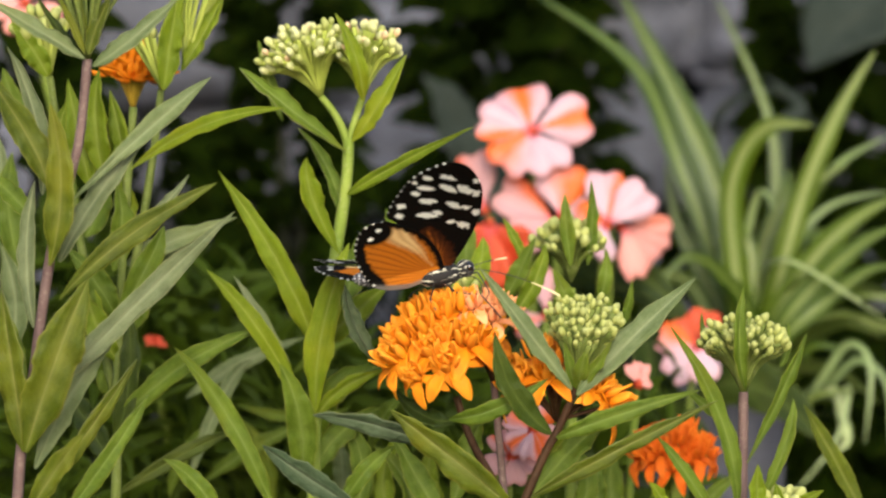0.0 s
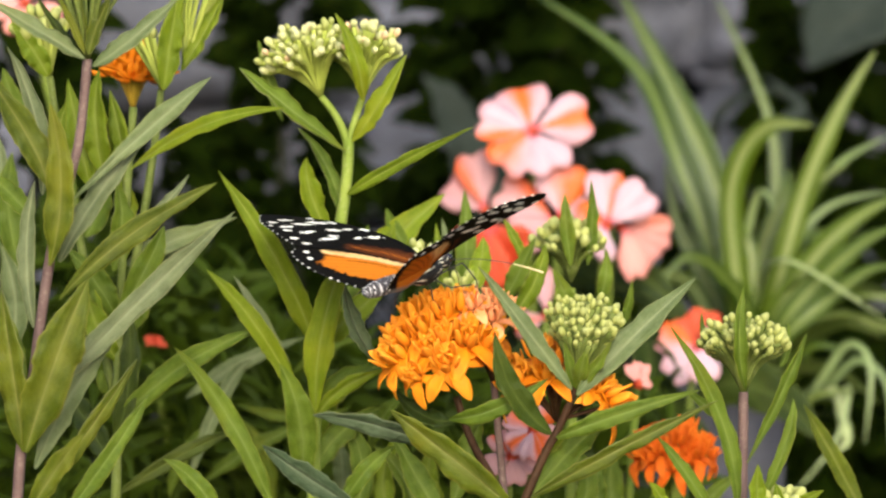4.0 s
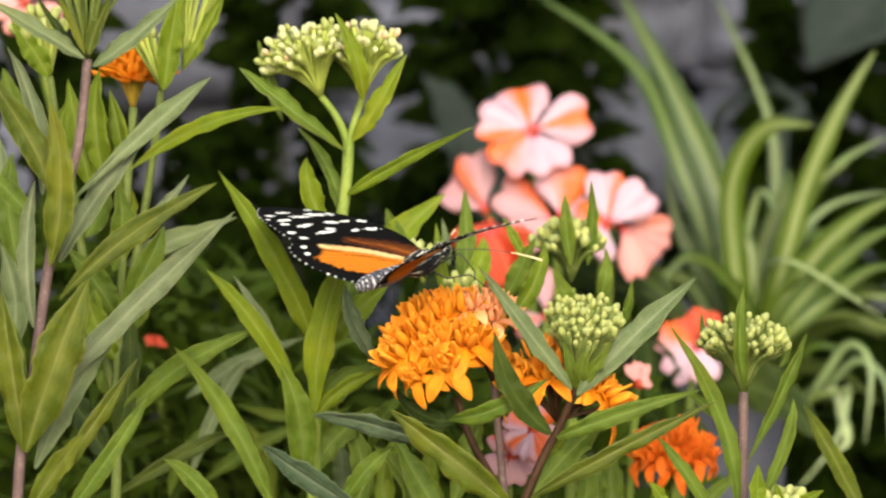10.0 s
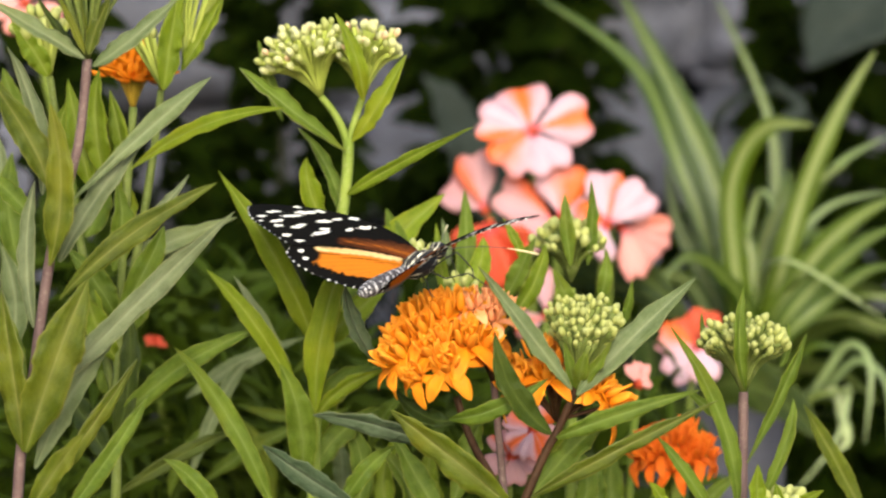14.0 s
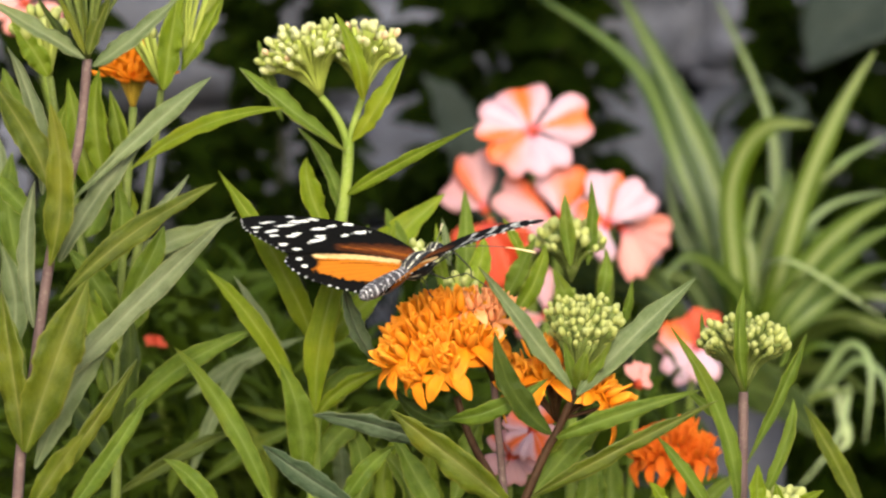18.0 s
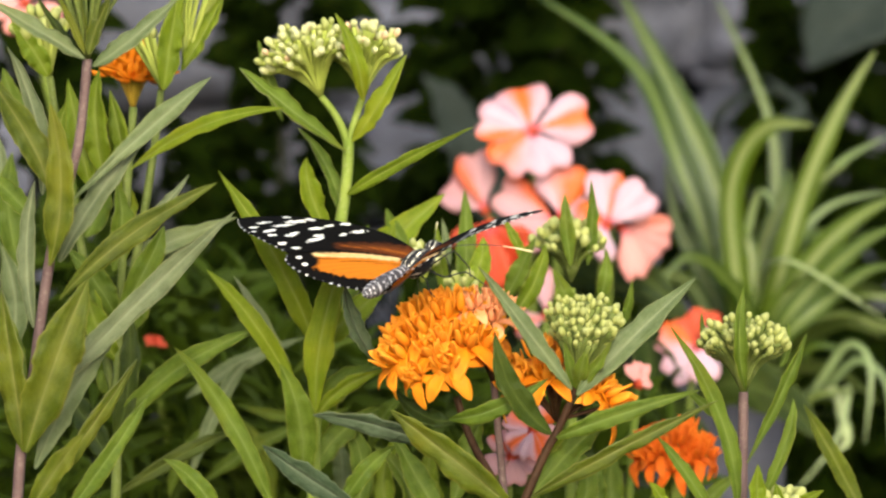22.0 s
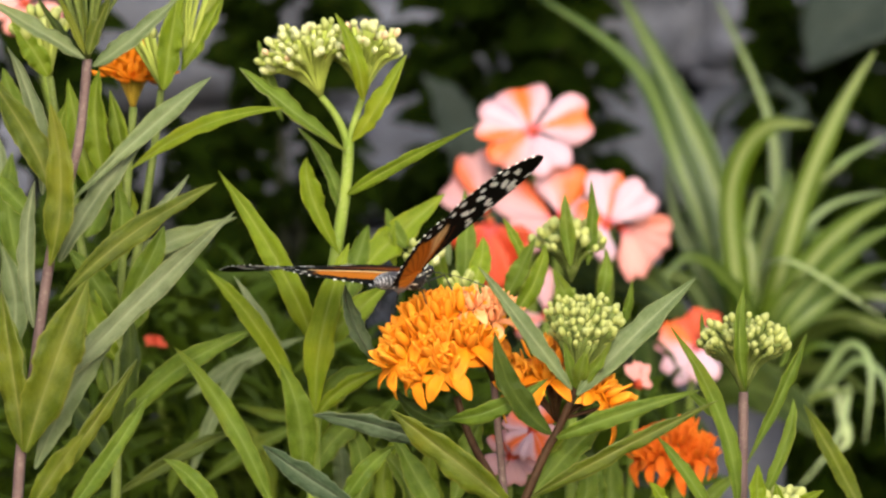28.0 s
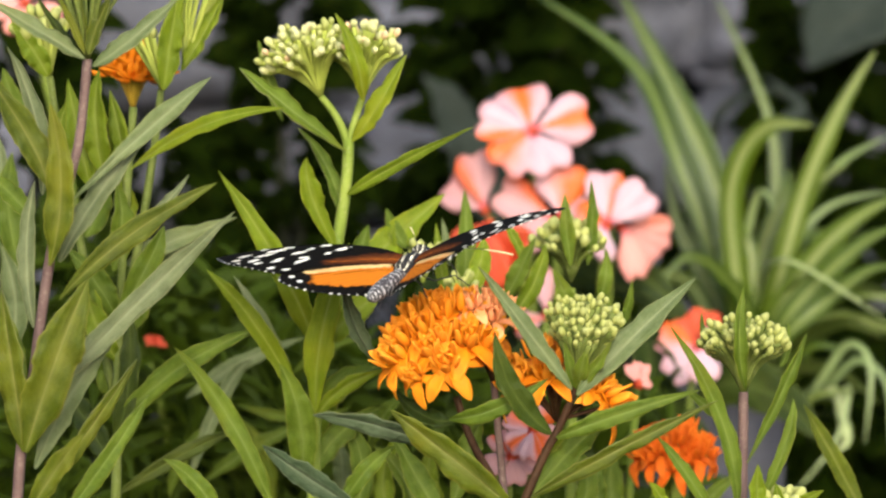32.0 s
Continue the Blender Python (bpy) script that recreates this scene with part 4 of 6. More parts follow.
    leaf(p, [(0.0008, -0.0070, 0.4523), (-0.0158, -0.0123, 0.4597), (-0.0306, -0.0140, 0.4623)], 0.0062, (SLATE, GREY), roll=-30, belly=0.55)
    leaf(p, [(-0.0179, -0.0125, 0.4384), (-0.0317, -0.0155, 0.4477), (-0.0423, -0.0167, 0.4556)], 0.0070, (SLATE, GREY), roll=-15, belly=0.55)
    leaf(p, [(-0.0520, -0.0108, 0.4354), (-0.0585, -0.0117, 0.4457), (-0.0658, -0.0131, 0.4516)], 0.0058, (MID, MID), roll=10)
    leaf(p, [(0.0204, -0.0042, 0.4409), (0.0306, 0.0009, 0.4510), (0.0395, 0.0037, 0.4588)], 0.0080, (MID, MID), roll=0)
    leaf(p, [(-0.0162, 0.0051, 0.4723), (-0.0215, 0.0022, 0.4822), (-0.0233, 0.0011, 0.4912)], 0.0056, (SLATE, GREY), roll=20)
    leaf(p, [(0.0030, -0.0043, 0.4594), (-0.0053, -0.0002, 0.4601), (-0.0128, 0.0046, 0.4669)], 0.0058, (DARK, DARK), roll=10)
    leaf(p, [(-0.0249, -0.0026, 0.4372), (-0.0181, -0.0035, 0.4476), (-0.0113, -0.0029, 0.4530)], 0.0060, (MID, MID), roll=0)
    leaf(p, [(-0.0005, 0.0051, 0.4337), (-0.0060, 0.0081, 0.4428), (-0.0129, 0.0113, 0.4548)], 0.0080, (MID, MID), roll=0)
    leaf(p, [(0.0022, 0.0133, 0.4349), (0.0064, 0.0167, 0.4483), (0.0092, 0.0195, 0.4562)], 0.0080, (MID, GREY), roll=0)
    leaf(p, [(-0.0235, 0.0424, 0.4250), (-0.0207, 0.0460, 0.4404), (-0.0265, 0.0492, 0.4515)], 0.0075, (MID, MID), roll=10)
    leaf(p, [(-0.0121, 0.0483, 0.4239), (-0.0151, 0.0516, 0.4365), (-0.0093, 0.0548, 0.4477)], 0.0070, (BRIGHT, MID), roll=-10)
    leaf(p, [(-0.0077, 0.0365, 0.4262), (-0.0098, 0.0396, 0.4372), (-0.0177, 0.0405, 0.4457)], 0.0060, (MID, MID), roll=20)
    leaf(p, [(0.0009, 0.0522, 0.4231), (-0.0035, 0.0554, 0.4343), (-0.0020, 0.0585, 0.4441)], 0.0065, (BRIGHT, MID), roll=0)
    leaf(p, [(0.0306, 0.0325, 0.4269), (0.0363, 0.0356, 0.4364), (0.0322, 0.0386, 0.4460)], 0.0070, (MID, MID), roll=0)
    leaf(p, [(0.0422, 0.0385, 0.4258), (0.0381, 0.0416, 0.4368), (0.0439, 0.0445, 0.4450)], 0.0070, (MID, GREY), roll=15)
    leaf(p, [(0.0246, 0.0243, 0.4442), (0.0331, 0.0270, 0.4508), (0.0472, 0.0296, 0.4561)], 0.0050, (BRIGHT, MID), roll=15)


flowering_milkweed()


def right_milkweed():
    p = thing("milkweed_plant", (0.0733, 0.0133, 0.4349)[:2] + (0.0,), "milkweed with a flat-topped green head on a mauve stem", "milkweed", "milkweeds")
    stalk(p, [(0.0712, -0.0401, -0.0730), (0.0726, 0.0046, 0.3525), (0.0730, 0.0133, 0.4349), (0.0733, 0.0149, 0.4500), (0.0734, 0.0162, 0.4632)], 0.0016, 0.0012, STEM_PURPLE, steps=18)
    umbel(p, (0.0734, 0.0162, 0.4628), (0.0, 0.06, 1), 0.0168, 0.74, 150, BUDS, "bud", 31, size=0.64, thick=0.0005, stalk_mat=STEM_OLIVE, ragged=0.12)
    leaf(p, [(0.0715, 0.0093, 0.4356), (0.0671, 0.0077, 0.4581), (0.0546, 0.0060, 0.4807)], 0.0054, (MID, MID), roll=10, belly=0.4)
    leaf(p, [(0.0739, 0.0105, 0.4466), (0.0821, 0.0084, 0.4649), (0.0877, 0.0078, 0.4788)], 0.0041, (MID, MID), roll=15, belly=0.6)
    leaf(p, [(0.0755, 0.0072, 0.4347), (0.0828, 0.0070, 0.4513), (0.0847, 0.0082, 0.4627)], 0.0041, (MID, MID), roll=-15, belly=0.5)
    leaf(p, [(0.0728, 0.0064, 0.4652), (0.0708, 0.0017, 0.4782), (0.0719, 0.0030, 0.4906)], 0.0046, (MID, MID), roll=25, belly=0.4)
    leaf(p, [(0.0673, 0.0190, 0.4703), (0.0644, 0.0216, 0.4756), (0.0637, 0.0242, 0.4819)], 0.0023, (MID, MID), roll=0)
    leaf(p, [(0.0825, 0.0189, 0.4689), (0.0844, 0.0213, 0.4728), (0.0850, 0.0240, 0.4792)], 0.0023, (MID, MID), roll=0)
    leaf(p, [(0.0764, 0.0031, 0.4341), (0.0755, 0.0019, 0.4412), (0.0756, 0.0006, 0.4480)], 0.0054, (BRIGHT, MID), roll=0)
    leaf(p, [(0.0805, 0.0030, 0.4327), (0.0807, 0.0016, 0.4385), (0.0797, 0.0001, 0.4436)], 0.0041, (BRIGHT, MID), roll=0)
    leaf(p, [(0.0832, 0.0033, 0.4361), (0.0871, 0.0016, 0.4392), (0.0913, -0.0001, 0.4418)], 0.0036, (BRIGHT, MID), roll=20)
    leaf(p, [(0.0654, 0.0012, 0.4344), (0.0583, -0.0017, 0.4459), (0.0507, -0.0026, 0.4557)], 0.0041, (MID, MID), roll=10)
    leaf(p, [(0.0552, 0.0012, 0.4344), (0.0523, -0.0003, 0.4402), (0.0492, -0.0018, 0.4443)], 0.0037, (BRIGHT, MID), roll=10)
    leaf(p, [(0.0716, 0.0192, 0.4535), (0.0652, 0.0258, 0.4581), (0.0606, 0.0302, 0.4616)], 0.0033, (MID, MID), roll=10)
    leaf(p, [(0.1090, 0.0523, 0.4238), (0.1001, 0.0521, 0.4408), (0.0923, 0.0515, 0.4546)], 0.0062, (OLIVE, MID), roll=10)
    umbel(p, (0.0821, 0.0050, 0.4323), (0, 0, 1), 0.0070, 0.7, 16, BUDS, "bud", 33)


right_milkweed()


def far_milkweed():
    p = thing("milkweed_plant", (0.0615, 0.0774, 0.4228)[:2] + (0.0,), "milkweed with a deep orange head low in the bed", "milkweed", "milkweeds")
    stalk(p, [(0.0608, 0.0242, -0.0833), (0.0615, 0.0680, 0.3335), (0.0615, 0.0758, 0.4079), (0.0617, 0.0781, 0.4302)], 0.002, 0.0013, STEM_GREEN)
    umbel(p, (0.0617, 0.0782, 0.4305), (0, -0.2, 1), 0.0125, 1.0, 18, FLORETS_RED, "floret", 41, lean=0.6, size=0.82)
    leaf(p, [(0.0551, 0.0823, 0.4219), (0.0628, 0.0852, 0.4305), (0.0735, 0.0878, 0.4362)], 0.0065, (BRIGHT, MID), roll=0)
    leaf(p, [(0.0619, 0.0712, 0.4119), (0.0680, 0.0744, 0.4233), (0.0801, 0.0775, 0.4334)], 0.0065, (MID, MID), roll=0)
    leaf(p, [(0.0476, 0.0813, 0.4129), (0.0447, 0.0849, 0.4275), (0.0463, 0.0881, 0.4392)], 0.0085, (MID, MID), roll=0)


far_milkweed()


def middle_milkweed():
    p = thing("milkweed_plant", (0.0332, 0.0626, 0.4256)[:2] + (0.0,), "milkweed with soft green buds and upright narrow leaves", "milkweed", "milkweeds")
    stalk(p, [(0.0332, 0.0103, -0.0715), (0.0332, 0.0533, 0.3379), (0.0332, 0.0626, 0.4256), (0.0335, 0.0656, 0.4548), (0.0332, 0.0686, 0.4826)], 0.002, 0.0013, STEM_GREEN, steps=18)
    umbel(p, (0.0332, 0.0687, 0.4841), (0.0, 0, 1), 0.0135, 0.75, 40, BUDS, "bud", 51, size=0.95, ragged=0.12, stalk_mat=STEM_OLIVE)
    leaf(p, [(0.0161, 0.0583, 0.4809), (0.0197, 0.0571, 0.4883), (0.0237, 0.0560, 0.4972)], 0.0060, (MID, GREY), roll=0)
    leaf(p, [(0.0176, 0.0598, 0.4763), (0.0234, 0.0588, 0.4852), (0.0263, 0.0598, 0.4953)], 0.0062, (BRIGHT, MID), roll=15)
    leaf(p, [(0.0328, 0.0592, 0.4895), (0.0317, 0.0583, 0.4998), (0.0313, 0.0592, 0.5082)], 0.0045, (MID, MID), roll=0)
    leaf(p, [(0.0374, 0.0652, 0.4889), (0.0385, 0.0643, 0.4993), (0.0381, 0.0635, 0.5113)], 0.0040, (MID, MID), roll=0)
    leaf(p, [(0.0402, 0.0603, 0.4806), (0.0418, 0.0589, 0.4867), (0.0418, 0.0597, 0.4939)], 0.0045, (MID, MID), roll=0)
    leaf(p, [(0.0338, 0.0478, 0.4764), (0.0309, 0.0466, 0.4837), (0.0277, 0.0453, 0.4905)], 0.0055, (MID, GREY), roll=0)
    leaf(p, [(0.0453, 0.0476, 0.4749), (0.0469, 0.0463, 0.4809), (0.0477, 0.0449, 0.4875)], 0.0030, (MID, GREY), roll=0)
    leaf(p, [(0.0228, 0.0650, 0.4874), (0.0191, 0.0638, 0.4949), (0.0155, 0.0645, 0.5014)], 0.0035, (BRIGHT, MID), roll=0)
    leaf(p, [(0.0053, 0.0681, 0.4782), (0.0060, 0.0716, 0.4926), (0.0056, 0.0752, 0.5078)], 0.0066, (MID, MID), roll=0)
    leaf(p, [(0.0009, 0.0684, 0.4811), (-0.0006, 0.0712, 0.4882), (-0.0018, 0.0743, 0.4990)], 0.0045, (BRIGHT, MID), roll=0)
    leaf(p, [(0.0067, 0.0585, 0.4823), (0.0096, 0.0612, 0.4893), (0.0104, 0.0640, 0.4964)], 0.0070, (BRIGHT, MID), roll=0)
    umbel(p, (0.0076, 0.0634, 0.4714), (-0.1, 0, 1), 0.0120, 0.35, 8, BUDS, "bud", 52, size=0.6, stalk_mat=STEM_OLIVE)
    umbel(p, (-0.0052, 0.0600, 0.4851), (0.0, 0.1, 1), 0.0085, 0.75, 16, BUDS, "bud", 53, size=0.75, extra=(BUDS_CREAM, 0.4), ragged=0.14)
    umbel(p, (0.0049, 0.0520, 0.4802), (0.0, -0.2, 1), 0.0070, 0.8, 12, BUDS, "bud", 54, size=0.72, ragged=0.14)
    leaf(p, [(0.0016, 0.0620, 0.4892), (0.0009, 0.0620, 0.4951), (-0.0003, 0.0620, 0.5017)], 0.0027, (SAGE, SAGE), roll=10)
    leaf(p, [(-0.0020, 0.0600, 0.4880), (-0.0057, 0.0600, 0.4924), (-0.0100, 0.0600, 0.4956)], 0.0025, (BRIGHT, MID), roll=0)
    leaf(p, [(-0.0123, 0.0640, 0.4890), (-0.0137, 0.0640, 0.4949), (-0.0123, 0.0640, 0.5000)], 0.0047, (BRIGHT, MID), roll=-10)


middle_milkweed()


# ---- impatiens with striped salmon flowers ----
def impatiens():
    p = thing("impatiens_plant", (0.0358, 0.2597, 0.3883)[:2] + (0.0,), "impatiens with salmon and white striped flowers", "impatiens")
    base = Vector((0.0358, 0.2158, -0.0299))
    v, f, u = heart_petal(0.0195, radians(40))
    # where the orange band runs on a petal: its middle, one side, all of it, or nowhere
    bands = {"mid": (1.0, 0.0), "upper": (1.0, -0.34), "lower": (1.0, 0.34), "full": (0.3, 0.12), "none": (0.8, 0.75)}
    petals = {(m.name, b): mesh_of("petal", v, f, m, [((x - 0.5) * k + 0.5 + sh, y) for x, y in u]) for m in (SALMON, CORAL, ROSE, PEACHY) for b, (k, sh) in bands.items()}
    core = egg("flower_centre", 0.0035, 0.0016, CORAL)

    def bloom(at, facing, size, mat, rows):
        """A flower on its stalk; rows give each petal's turn, length, width and band."""
        o = p.matrix_basis.translation
        at = Vector(at) - o
        back = at - Vector(facing).normalized() * 0.006
        foot = base - o + Vector((at.x * 0.3, 0, 0))
        stalk(p, [foot + o, back.lerp(foot, 0.4) + o + Vector((0, 0.03, 0)), back + o], 0.003, 0.001, STEM_GREEN, name="stem")
        fl = part("flower", core, p, "", Matrix.Translation(at) @ turn_to(facing))
        for i, (a, long, wide, band) in enumerate(rows):
            tip = -0.10 + 0.16 * math.sin(a * 1.7 + i)
            part("petal", petals[mat.name, band], fl, "", Matrix.Rotation(radians(a), 4, "Z") @ Matrix.Rotation(tip, 4, "Y") @ Matrix.Translation((0, 0, 0.0006 * (i * 2 % 5))) @ Matrix.Diagonal((size * long, size * wide, size, 1)))

    bloom((0.0288, 0.2700, 0.5092), (0.0, -0.86, 0.5), 0.93, SALMON, ((104, 0.98, 1.15, "mid"), (172, 1.02, 0.95, "upper"), (232, 0.95, 1.0, "full"), (296, 0.92, 1.0, "none"), (12, 1.08, 1.15, "mid")))
    bloom((0.0143, 0.2760, 0.4832), (-0.25, -0.9, 0.3), 0.92, ROSE, ((148, 0.95, 0.85, "lower"), (106, 1.12, 0.85, "upper")))
    bloom((0.0149, 0.2620, 0.4814), (0.0, -1.0, -0.1), 0.90, CORAL, ((225, 0.8, 0.8, "mid"), (268, 1.25, 1.0, "full"), (318, 0.9, 0.9, "full")))
    bloom((0.0367, 0.2680, 0.4801), (0.0, -0.9, 0.4), 0.92, ROSE, ((150, 1.22, 0.95, "lower"), (205, 0.9, 0.9, "none"), (20, 0.7, 0.9, "none")))
    bloom((0.0378, 0.2640, 0.4819), (0.05, -0.9, 0.4), 0.90, SALMON, ((88, 1.0, 1.15, "full"), (300, 0.7, 0.9, "none")))
    bloom((0.0524, 0.2600, 0.4801), (0.1, -0.95, 0.25), 0.92, SALMON, ((90, 1.02, 0.85, "lower"), (40, 1.02, 0.9, "none"), (240, 0.62, 0.9, "none"), (165, 0.6, 0.8, "full")))
    bloom((0.0568, 0.2680, 0.4790), (0.3, -0.9, 0.1), 0.90, PEACHY, ((352, 1.12, 0.75, "upper"), (318, 1.0, 0.75, "none"), (282, 1.05, 0.6, "none")))
    bloom((0.0818, 0.2550, 0.4413), (0.1, -0.95, 0.3), 0.70, SALMON, ((160, 1.0, 0.9, "full"), (222, 1.0, 0.9, "none"), (275, 0.9, 0.9, "none"), (20, 0.6, 0.9, "mid")))
    bloom((0.0824, 0.2620, 0.4411), (0.1, -0.95, 0.3), 0.70, CORAL, ((118, 0.8, 0.9, "none"), (75, 0.9, 0.9, "none"), (45, 0.7, 0.9, "none")))
    bloom((0.0235, 0.0580, 0.4464), (-0.1, -0.85, 0.5), 0.46, SALMON, ((150, 0.95, 0.9, "full"), (215, 0.9, 0.9, "mid"), (265, 1.0, 0.8, "upper"), (60, 0.9, 0.9, "full"), (330, 0.7, 0.9, "full")))
    bloom((0.0177, 0.0620, 0.4388), (0.1, -0.85, 0.5), 0.42, ROSE, ((120, 1.0, 0.9, "mid"), (200, 0.9, 0.9, "none"), (270, 1.0, 1.0, "none"), (340, 0.9, 0.9, "upper")))
    bloom((0.0331, 0.2500, 0.4522), (0.0, -1, 0.3), 0.72, ROSE, ((96, 1.1, 0.6, "none"), (200, 0.8, 0.7, "mid")))
    bloom((0.0542, 0.1200, 0.4494), (0.0, -1, 0.3), 0.34, PEACHY, ((75, 1.0, 0.8, "none"), (110, 1.0, 0.8, "none"), (20, 0.6, 0.8, "none")))
    bloom((-0.0860, 0.1900, 0.4509), (0.5, -0.5, 1.0), 0.21, CORAL, ((80, 1.0, 1.2, "full"), (160, 1.0, 1.2, "none"), (250, 1.0, 1.1, "none")))
    bloom((-0.1311, 0.2466, 0.5513), (0.0, -1, 0.3), 0.62, PEACHY, ((330, 1.0, 1.0, "none"), (260, 0.9, 1.0, "mid"), (60, 1.0, 1.0, "none"), (180, 1.0, 1.0, "none")))
    rnd = random.Random(8)
    for i in range(26):
        x, y = rnd.uniform(820, 1260), rnd.uniform(430, 1000)
        c = Vector((0.0369, 0.2952, 0.4389)) + Vector(((x - 980) / 5300, rnd.uniform(-0.01, 0.05), (600 - y) / 5300))
        a = rnd.uniform(-2.6, -0.5)
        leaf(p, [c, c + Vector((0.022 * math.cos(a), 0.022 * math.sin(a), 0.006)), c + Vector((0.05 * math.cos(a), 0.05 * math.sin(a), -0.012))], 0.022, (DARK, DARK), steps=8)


impatiens()


# ---- boulders that carry the spider plant ----
for at, top, size, seed in (((0.0985, 0.3978, 0.4582), (0.0985, 0.3915, 0.4030), (0.066, 0.10), 41),):
    b = tagged(new("boulder", stone_mesh(seed, size[0], size[1], top[2] + 0.08)), "grey boulder at the back of the bed", "boulder", "boulders")
    b.location = (at[0], at[1] + 0.03, (top[2] - 0.08) / 2)


